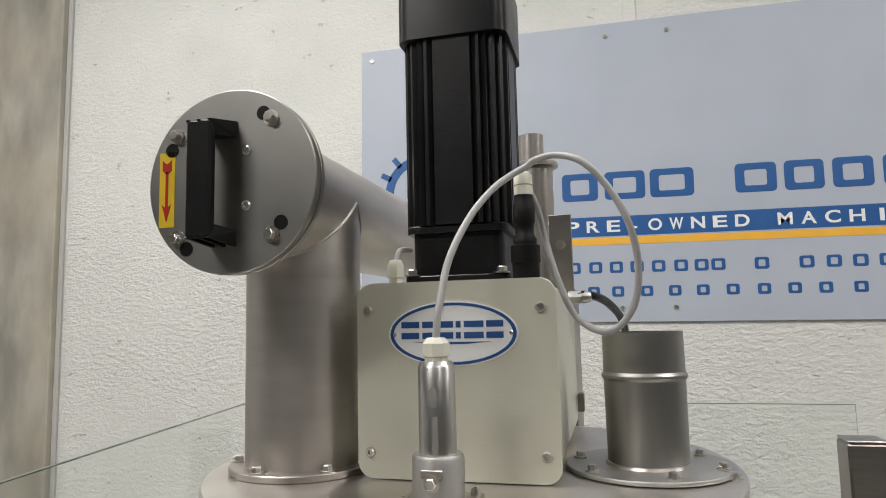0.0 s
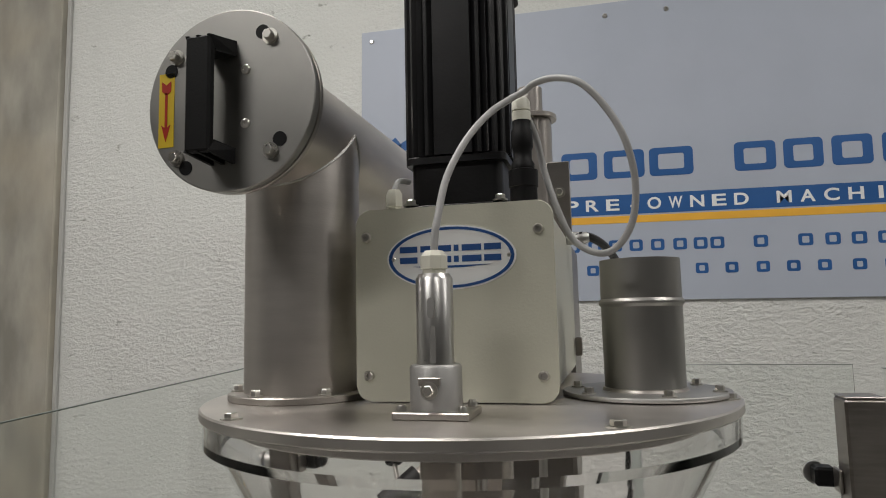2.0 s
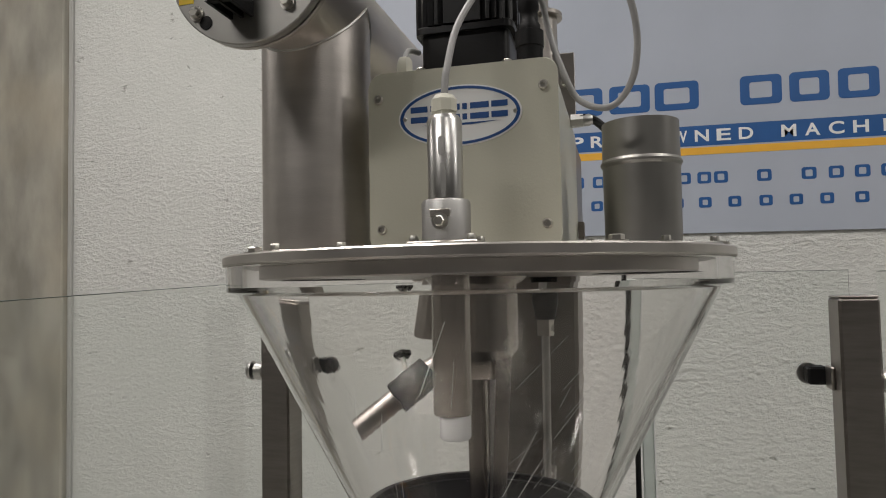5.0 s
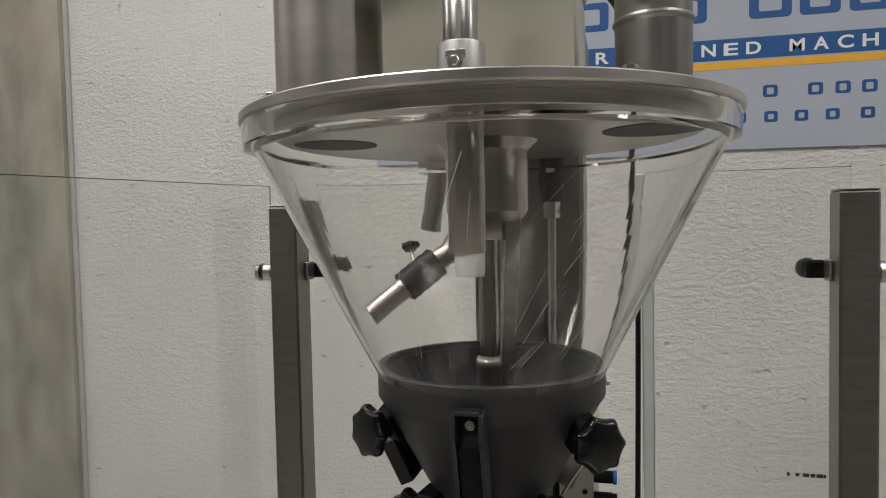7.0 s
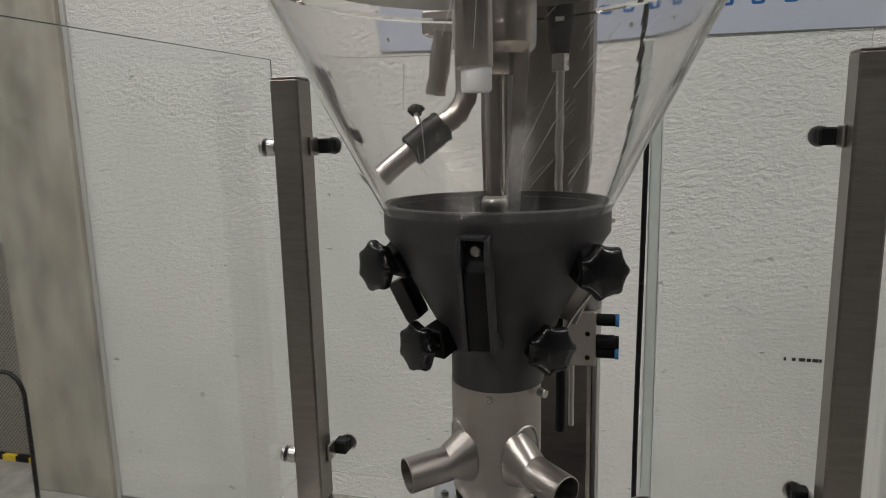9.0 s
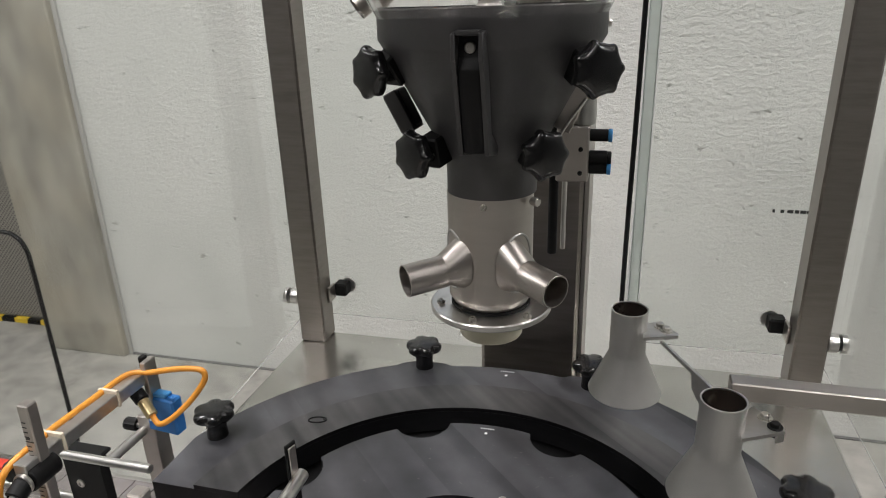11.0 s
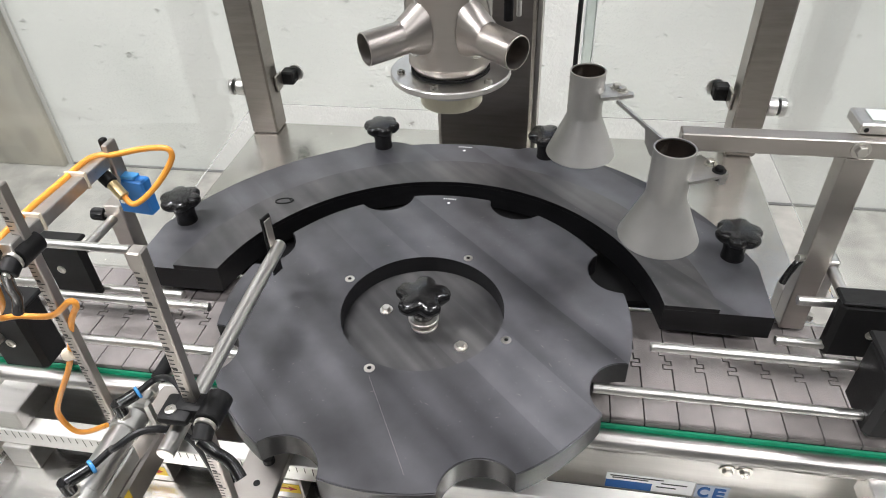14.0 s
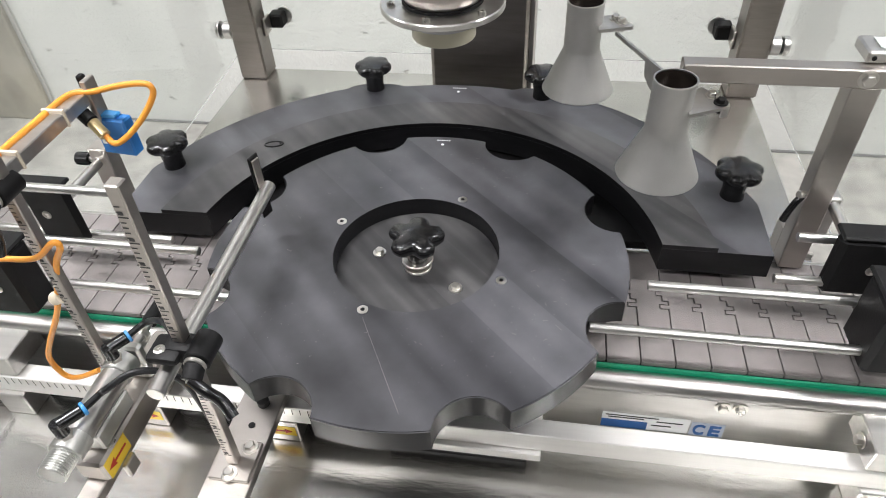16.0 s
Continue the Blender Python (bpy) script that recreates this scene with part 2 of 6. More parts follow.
DECK = material("scuffed_steel_sheet", (0.62, 0.61, 0.58), 0.24, 1.0, vary=0.03, scale=10, stretch=(1, 4, 1), rough_vary=0.05, bump=0.08, bump_scale=40, second=(0.42, 0.40, 0.37), second_scale=4, second_amount=0.6)
SATIN = material("satin_square_bar", (0.74, 0.73, 0.71), 0.46, 1.0, vary=0.05, scale=14, stretch=(0.6, 9, 9), bump=0.05, bump_scale=160, second=(0.66, 0.65, 0.63), second_scale=6, second_amount=0.5)
TEESTEEL = material("brushed_pipe_steel", (0.60, 0.565, 0.53), 0.4, 1.0, vary=0.06, rough_vary=0.06, scale=14, stretch=(1, 1, 5), bump=0.06, bump_scale=160, second=(0.5, 0.47, 0.435), second_scale=5, second_amount=0.5)
LIDSTEEL = material("worn_lid_steel", (0.68, 0.645, 0.61), 0.38, 1.0, vary=0.12, scale=12, rough_vary=0.14, bump=0.06, bump_scale=90, second=(0.47, 0.445, 0.42), second_scale=7, second_amount=0.7)
BEAD = material("bead_blasted_steel", (0.50, 0.495, 0.48), 0.48, 1.0, vary=0.06, scale=25, bump=0.12, bump_scale=900)
COVER = material("grey_cover_steel", (0.34, 0.333, 0.315), 0.42, 1.0, vary=0.06, scale=20, second=(0.30, 0.295, 0.28), second_scale=9, second_amount=0.6)
DARKSTEEL = material("satin_post_steel", (0.27, 0.245, 0.225), 0.36, 1.0, vary=0.08, scale=18, stretch=(1, 1, 8), bump=0.05, bump_scale=120)
POLISHED = material("polished_rod_steel", (0.66, 0.65, 0.63), 0.3, 1.0, vary=0.06, scale=30, rough_vary=0.06)
BOLT = material("zinc_bolt", (0.62, 0.60, 0.56), 0.3, 1.0, vary=0.1, scale=60)
ALU = material("cast_aluminium", (0.60, 0.60, 0.58), 0.38, 1.0, vary=0.08, scale=40, bump=0.1, bump_scale=400)
MOTOR = material("black_anodised_motor", (0.006, 0.006, 0.0068), 0.36, 0.0, spec=0.35, vary=0.2, scale=30, bump=0.05, bump_scale=300)
BLACK = material("glossy_black_plastic", (0.005, 0.005, 0.0055), 0.22, vary=0.2, scale=40, coat=0.2)
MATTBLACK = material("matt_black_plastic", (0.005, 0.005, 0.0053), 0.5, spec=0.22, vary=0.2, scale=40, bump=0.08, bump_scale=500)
CONEGREY = material("dark_grey_coated_metal", (0.042, 0.041, 0.042), 0.46, 0.1, vary=0.14, scale=22, bump=0.06, bump_scale=300, second=(0.085, 0.083, 0.08), second_scale=8, second_amount=0.5)
PAINT = material("cream_grey_paint", (0.535, 0.53, 0.44), 0.4, vary=0.03, scale=6, bump=0.06, bump_scale=500)
ACRYLIC = material("clear_acrylic", (1.0, 0.99, 0.985), 0.025, vary=0.0, rough_vary=0.01, clear=1.0, ior=1.34)
GLASS = material("guard_glass", (0.965, 0.985, 0.972), 0.02, vary=0.0, rough_vary=0.008, clear=1.0, ior=1.3)
PANE_EDGE = material("dark_cut_glass_edge", (0.13, 0.16, 0.14), 0.3, vary=0.1, scale=20)
INNER = material("brown_reflecting_steel", (0.47, 0.425, 0.39), 0.24, 1.0, vary=0.05, rough_vary=0.05, scale=14, stretch=(1, 1, 5), bump=0.03, bump_scale=160, second=(0.36, 0.325, 0.3), second_scale=6, second_amount=0.5)
EDGE = material("glass_edge", (0.60, 0.66, 0.62), 0.35, vary=0.06, scale=20)
SIGN = material("pale_blue_grey_sign", (0.40, 0.44, 0.515), 0.55, 0.0, vary=0.03, scale=4, second=(0.45, 0.485, 0.56), second_scale=1.5, second_amount=0.6)
BLUE = material("sign_blue", (0.016, 0.095, 0.29), 0.45, vary=0.05, scale=10)
AMBER = material("sign_amber", (0.82, 0.44, 0.05), 0.45, vary=0.04, scale=10)
WHITE = material("white_print", (0.80, 0.81, 0.80), 0.45, vary=0.03, scale=10)
NAVY = material("logo_navy", (0.02, 0.075, 0.24), 0.35, vary=0.05, scale=20)
YELLOW = material("sticker_yellow", (0.83, 0.58, 0.03), 0.4, vary=0.06, scale=20)
RED = material("sticker_red", (0.50, 0.03, 0.012), 0.4, vary=0.06, scale=20)
ORANGE = material("orange_cable", (0.74, 0.30, 0.035), 0.42, vary=0.1, scale=30)
GREYCABLE = material("grey_cable", (0.36, 0.36, 0.355), 0.45, vary=0.08, scale=40)
BLACKCABLE = material("black_cable", (0.008, 0.008, 0.009), 0.4, spec=0.3, vary=0.2, scale=40)
IVORY = material("ivory_gland", (0.66, 0.65, 0.56), 0.4, vary=0.05, scale=40)
NOZZLE = material("cream_nozzle_plastic", (0.72, 0.68, 0.52), 0.4, vary=0.05, scale=30)
SENSOR = material("sensor_blue", (0.025, 0.16, 0.46), 0.38, vary=0.08, scale=30)
PUSHBLUE = material("push_fit_blue", (0.05, 0.25, 0.55), 0.35, vary=0.05, scale=30)
GREEN = material("green_wear_strip", (0.01, 0.30, 0.16), 0.4, vary=0.08, scale=30)
SLAT = material("brown_grey_chain_plastic", (0.17, 0.155, 0.15), 0.45, vary=0.1, scale=25, bump=0.1, bump_scale=500, second=(0.24, 0.215, 0.205), second_scale=12, second_amount=0.5)
TIE = material("natural_cable_tie", (0.66, 0.58, 0.46), 0.45, vary=0.05, scale=30)
INK = material("dark_print", (0.03, 0.03, 0.03), 0.5, vary=0.1, scale=30)
LAMPGLOW = material("lamp_diffuser", (0.8, 0.8, 0.78), 0.5, vary=0.0, emit=4.0)
BRONZE = material("brass_fitting", (0.62, 0.50, 0.28), 0.32, 1.0, vary=0.08, scale=40)


# ---- builders ----
BASES = {}


def thing(name, label, category, base, group="", kind=""):
    ob = new(name)
    ob.location = base
    ob.empty_display_size = 0.02
    BASES[ob.name] = Vector(base)
    return tagged(ob, label, category, group, kind)


def finish(name, bm, mat, angle=35):
    bmesh.ops.recalc_face_normals(bm, faces=bm.faces)
    me = bpy.data.meshes.new(name)
    bm.to_mesh(me)
    bm.free()
    me.materials.append(mat)
    me.shade_smooth()
    me.set_sharp_from_angle(angle=radians(angle))
    return me


def part(name, bm, mat, parent, label="", angle=35):
    """Links a bmesh, built in world places, as one mesh under a thing or a part."""
    base = BASES[parent.name]
    bm.transform(Matrix.Translation(-base))
    ob = new(name, finish(name, bm, mat, angle))
    ob.parent = parent
    BASES[ob.name] = base
    return tagged(ob, label)


def solo(name, bm, mat, label, category, base=(0, 0, 0), group="", kind="", angle=35):
    bm.transform(Matrix.Translation(-Vector(base)))
    ob = new(name, finish(name, bm, mat, angle))
    ob.location = base
    BASES[ob.name] = Vector(base)
    return tagged(ob, label, category, group, kind)


def mesh():
    return bmesh.new()


def box(bm, x0, x1, y0, y1, z0, z1, bevel=0.0, m=None, seg=1):
    made = bmesh.ops.create_cube(bm, size=1.0)["verts"]
    place = pose((x0 + x1) / 2, (y0 + y1) / 2, (z0 + z1) / 2) @ Matrix.Diagonal((x1 - x0, y1 - y0, z1 - z0, 1))
    bmesh.ops.transform(bm, matrix=place, verts=made)
    if bevel:
        edges = list({e for v in made for e in v.link_edges})
        made = bmesh.ops.bevel(bm, geom=edges, offset=bevel, segments=seg, affect="EDGES", profile=0.5)["verts"]
    if m is not None:
        bmesh.ops.transform(bm, matrix=m, verts=made)
    return bm


def aim(p0, p1):
    """A pose at p0 whose z axis points at p1."""
    return Matrix.Translation(p0) @ (Vector(p1) - Vector(p0)).to_track_quat("Z", "Y").to_matrix().to_4x4()


def lathe(bm, profile, m=None, seg=48, lobes=0, swing=0.0):
    """Turns (radius, height) pairs round the z axis; lobes make it a star."""
    m = m or Matrix()
    rings = []
    for r, z, *fade in profile:
        local = swing * (fade[0] if fade else 1.0)
        if r <= 1e-6:
            rings.append([bm.verts.new(m @ Vector((0, 0, z)))])
            continue
        ring = []
        for k in range(seg):
            a = 2 * math.pi * k / seg
            rr = r * (1 + abs(local) * (math.cos(lobes * a) + (0.28 if local < 0 else -0.25) * math.cos(2 * lobes * a))) if lobes else r
            ring.append(bm.verts.new(m @ Vector((rr * math.cos(a), rr * math.sin(a), z))))
        rings.append(ring)
    for low, high in zip(rings, rings[1:]):
        for k in range(seg):
            n = (k + 1) % seg
            if len(low) == 1 and len(high) == 1:
                break
            if len(low) == 1:
                bm.faces.new((low[0], high[n], high[k]))
            elif len(high) == 1:
                bm.faces.new((low[k], low[n], high[0]))
            else:
                bm.faces.new((low[k], low[n], high[n], high[k]))
    return bm


def rod(bm, p0, p1, r, seg=20, chamfer=0.0008):
    h = (Vector(p1) - Vector(p0)).length
    c = min(chamfer, r * 0.4, h * 0.3)
    return lathe(bm, [(0, 0), (r - c, 0), (r, c), (r, h - c), (r - c, h), (0, h)], aim(p0, p1), seg)


def pipe(bm, p0, p1, r, wall, seg=40):
    h = (Vector(p1) - Vector(p0)).length
    return lathe(bm, [(r - wall, 0), (r - 0.0004, 0), (r, 0.0004), (r, h - 0.0004), (r - 0.0004, h), (r - wall, h), (r - wall, 0)], aim(p0, p1), seg)


def bolt(bm, at, axis, r=0.006, h=0.004):
    """A hexagon head on a washer."""
    end = Vector(at) + Vector(axis)
    m = aim(at, end)
    lathe(bm, [(0, 0), (r * 1.5, 0), (r * 1.5, h * 0.25), (0, h * 0.25)], m, 20)
    lathe(bm, [(0, h * 0.2), (r, h * 0.2), (r, h * 0.95), (r * 0.85, h * 1.1), (0, h * 1.1)], m, 6)
    return bm


def socket(bm, at, axis, r=0.005, h=0.003):
    """A pan head with a sunk drive."""
    m = aim(at, Vector(at) + Vector(axis))
    return lathe(bm, [(0, 0), (r, 0), (r, h * 0.5), (r * 0.75, h), (r * 0.42, h), (r * 0.38, h * 0.3), (0, h * 0.3)], m, 16)


def hose(bm, points, r, seg=10, steps=6):
    """A round cable through points, smoothed."""
    pts = [Vector(p) for p in points]
    line = []
    for i in range(len(pts) - 1):
        a, b, c, d = pts[max(i - 1, 0)], pts[i], pts[i + 1], pts[min(i + 2, len(pts) - 1)]
        for k in range(steps):
            t = k / steps
            line.append(0.5 * (2 * b + (c - a) * t + (2 * a - 5 * b + 4 * c - d) * t * t + (3 * b - a - 3 * c + d) * t ** 3))
    line.append(pts[-1])
    rings, side = [], None
    for i, p in enumerate(line):
        way = (line[min(i + 1, len(line) - 1)] - line[max(i - 1, 0)]).normalized()
        if side is None:
            side = way.orthogonal().normalized()
        side = (side - way * side.dot(way)).normalized()
        up = way.cross(side)
        rings.append([bm.verts.new(p + r * (math.cos(2 * math.pi * k / seg) * side + math.sin(2 * math.pi * k / seg) * up)) for k in range(seg)])
    for a, b in zip(rings, rings[1:]):
        for k in range(seg):
            bm.faces.new((a[k], a[(k + 1) % seg], b[(k + 1) % seg], b[k]))
    bm.faces.new(rings[0][::-1])
    bm.faces.new(rings[-1])
    return bm


def prism(bm, outline, z0, z1, m=None, bevel=0.0):
    """A flat shape pushed up from z0 to z1."""
    m = m or Matrix()
    low = [bm.verts.new(m @ Vector((x, y, z0))) for x, y in outline]
    high = [bm.verts.new(m @ Vector((x, y, z1))) for x, y in outline]
    n = len(outline)
    bm.faces.new(low[::-1])
    top = bm.faces.new(high)
    for k in range(n):
        bm.faces.new((low[k], low[(k + 1) % n], high[(k + 1) % n], high[k]))
    if bevel:
        bmesh.ops.bevel(bm, geom=list(top.edges), offset=bevel, segments=1, affect="EDGES")
    return bm


def strip(bm, inner, outer, z0, z1):
    """A solid band between two rows of points of the same length (closed if the first repeats at the end)."""
    rows = []
    for pts, z in ((inner, z0), (outer, z0), (outer, z1), (inner, z1)):
        rows.append([bm.verts.new((x, y, z)) for x, y in pts])
    n = len(inner)
    for k in range(n - 1):
        for a in range(4):
            b = (a + 1) % 4
            bm.faces.new((rows[a][k], rows[a][k + 1], rows[b][k + 1], rows[b][k]))
    if inner[0] != inner[-1]:
        bm.faces.new([r[0] for r in rows])
        bm.faces.new([r[-1] for r in rows][::-1])
    bmesh.ops.remove_doubles(bm, verts=bm.verts, dist=1e-6)
    return bm


def rounded(w, h, r, n=5):
    """The outline of a rectangle with round corners, about the origin."""
    out = []
    for cx, cy, a0 in ((w / 2 - r, h / 2 - r, 0), (r - w / 2, h / 2 - r, 90), (r - w / 2, r - h / 2, 180), (w / 2 - r, r - h / 2, 270)):
        for k in range(n + 1):
            a = radians(a0 + 90 * k / n)
            out.append((cx + r * math.cos(a), cy + r * math.sin(a)))
    return out


def facing(x, y, z):
    """A pose on an upright face that looks towards -y: local x to the right, local y up, local z out."""
    return pose(x, y, z, 90, 0, 0)


def shade_flanks(ob):
    """Gives upright faces of a plate the darker black, shade put into colour."""
    ob.data.materials.append(FLANK_SHADE)
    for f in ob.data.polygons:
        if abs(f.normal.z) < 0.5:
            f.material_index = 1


def star_knob(parent, label, m, lobes, r, h, stem=0.014, stem_r=0.012, swing=0.1):
    """A lobed clamping knob standing along the z axis of m, from its foot."""
    hub = part("star_knob", lathe(mesh(), [(0, 0), (stem_r * 1.05, 0), (stem_r, stem * 0.5), (stem_r * 1.15, stem * 1.15), (0, stem * 1.15)], m, 28), BLACK, parent, label)
    bm = lathe(mesh(), [(0, stem, 0), (r * 0.45, stem, 0.2), (r * 0.8, stem + h * 0.16), (r * 0.98, stem + h * 0.42), (r, stem + h * 0.66), (r * 0.93, stem + h * 0.82), (r * 0.82, stem + h * 0.9, 0.8), (r * 0.62, stem + h * 0.95, 0.35), (r * 0.35, stem + h, 0), (0, stem + h * 1.01, 0)], m, 84, lobes, swing)
    part("grip", bm, BLACK, hub, angle=50)
    return hub


def letters(text, places, width, height, m, mat, name, parent, depth=0.0008):
    """Words in the built-in font, one letter at each place along local x."""
    for ch, x in zip(text, places):
        if ch == " ":
            continue
        curve = bpy.data.curves.new("letter", "FONT")
        curve.body, curve.size, curve.extrude, curve.offset = ch, 1.0, depth, 0.022
        ob = new("letter", curve)
        me = bpy.data.meshes.new_from_object(ob.evaluated_get(bpy.context.evaluated_depsgraph_get()))
        xs = [v.co.x for v in me.vertices]
        ys = [v.co.y for v in me.vertices]
        w = width * (0.3 if ch in "I" else 0.45 if ch == "-" else 1.0)
        sx = w / max(1e-4, max(xs) - min(xs))
        sy = height / 0.7
        for v in me.vertices:
            v.co = m @ Vector((x + (width - w) / 2 + (v.co.x - min(xs)) * sx, v.co.y * sy, v.co.z))
        bpy.data.objects.remove(ob)
        bm = mesh()
        bm.from_mesh(me)
        part(name, bm, mat, parent)

# ---- the hall ----
WALL_Y = 2.003
solo("floor", box(mesh(), -7, 7, -7, 3.2, -0.2, 0), FLOOR, "grey power-floated concrete floor with pale worn patches", "floor", kind="structure")
# Unseen ceiling closes the hall; its dark grey keeps metal reflections dark.
solo("ceiling", box(mesh(), -7, 7, -7, 3.2, 5.0, 5.2), CEILING, "unseen dark grey hall ceiling, kept dark for reflections in the metal", "ceiling", kind="structure")
solo("wall_north", box(mesh(), -2.27, 7, WALL_Y, WALL_Y + 0.25, 0, 5.0), PLASTER, "rough white plastered concrete wall with pits and dirt", "wall", kind="structure")
solo("wall_north_recess", box(mesh(), -7, -2.27, 2.5, 2.75, 0, 5.0), HALL, "plain pale wall behind the pillar", "wall", kind="structure")
# South and east walls are out of view, dark to shape steel reflections.
solo("wall_south", box(mesh(), -7, 7, -7.2, -7, 0, 5.0), HALL_DARK, "unseen hall wall, kept dark to darken reflections in the steel", "wall", kind="structure")
# Out of view as well: pale, so steel reflects brightness on its left side.
solo("wall_west", box(mesh(), -7.2, -7, -7, 3.2, 0, 5.0), HALL, "unseen pale hall wall, added to brighten reflections from the left", "wall", kind="structure")
solo("wall_east", box(mesh(), 7, 7.2, -7, 3.2, 0, 5.0), HALL_DARK, "unseen hall wall, kept dark to darken reflections in the steel", "wall", kind="structure")
solo("trim", box(mesh(), -2.27, 7, WALL_Y - 0.014, WALL_Y, 0.0, 0.006), HALL_DARK, "dark dirty joint between the floor and the wall", "trim", kind="structure")
solo("pillar", box(mesh(), -2.76, -2.283, 1.955, 2.5, 0, 5.0, 0.006), CONCRETE, "bare grey-brown concrete pillar with rust-coloured stains", "pillar", kind="structure")
solo("trim", box(mesh(), -2.282, -2.262, 1.985, 2.0, 0, 5.0, 0.002), HALL, "pale joint sealant beside the pillar", "trim", kind="structure")
solo("trim", box(mesh(), 0.245, 0.292, WALL_Y - 0.006, WALL_Y, 3.18, 5.0, 0.002), PLASTER, "plastered joint strip above the sign", "trim", kind="structure")
solo("perforated_panel", box(mesh(), -5.4, -2.78, 2.2, 2.21, 0.03, 1.25, 0.002), PERFORATED, "dark grey perforated metal guard panel", "panel")
hazard = thing("floor_edge_strip", "yellow and black striped warning strip on the floor", "warning strip", (-4.0, 2.18, 0))
for k in range(26):
    x = -5.2 + 0.094 * k
    part("stripe", box(mesh(), x, x + 0.092, 2.17, 2.198, 0, 0.03, 0.001), YELLOW if k % 2 else MATTBLACK, hazard)
solo("bent_rail", hose(mesh(), [(-1.99, 1.3, 0.0), (-1.985, 1.3, 0.4), (-1.98, 1.3, 0.78), (-1.985, 1.3, 0.87), (-2.02, 1.3, 0.92), (-2.1, 1.3, 0.935), (-2.5, 1.3, 0.935)], 0.0085), BLACKCABLE, "thin black bent tube rail standing on the floor", "rail", (-1.99, 1.3, 0))
marks = thing("wall_writing", "small faded marks and pale scratches on the plaster", "marking", (0.78, WALL_Y, 0.94))
for x, w in ((0.715, 0.008), (0.742, 0.012), (0.765, 0.02), (0.79, 0.014), (0.808, 0.02), (0.83, 0.008)):
    part("mark", box(mesh(), x, x + w, WALL_Y - 0.0015, WALL_Y, 0.933, 0.945), INK, marks)
for x0, x1, z in ((0.3, 0.53, 1.124), (0.55, 0.8, 1.122), (0.56, 0.78, 1.092), (0.66, 0.81, 1.074), (0.6, 0.76, 1.026), (0.63, 0.7, 1.05)):
    part("scratch", box(mesh(), x0, x1, WALL_Y - 0.0012, WALL_Y, z, z + 0.0022, 0, Matrix.Translation((x0, 0, z)) @ pose(0, 0, 0, 0, 0.6, 0) @ Matrix.Translation((-x0, 0, -z))), WHITE, marks, "long pale scratch")
for k, (ax, ay, az, watts) in enumerate(LAMPS):
    lamp = thing("ceiling_light", "long white ceiling light with a glowing diffuser", "ceiling light", (ax, ay, az), "hall lights")
    part("housing", box(mesh(), ax - 0.8, ax + 0.8, ay - 0.22, ay + 0.22, az + 0.01, az + 0.09, 0.01), HALL, lamp)
    part("diffuser", box(mesh(), ax - 0.76, ax + 0.76, ay - 0.18, ay + 0.18, az - 0.002, az + 0.009), LAMPGLOW, lamp)
    part("hanger", rod(mesh(), (ax, ay, az + 0.09), (ax, ay, 5.0), 0.006), BOLT, lamp)


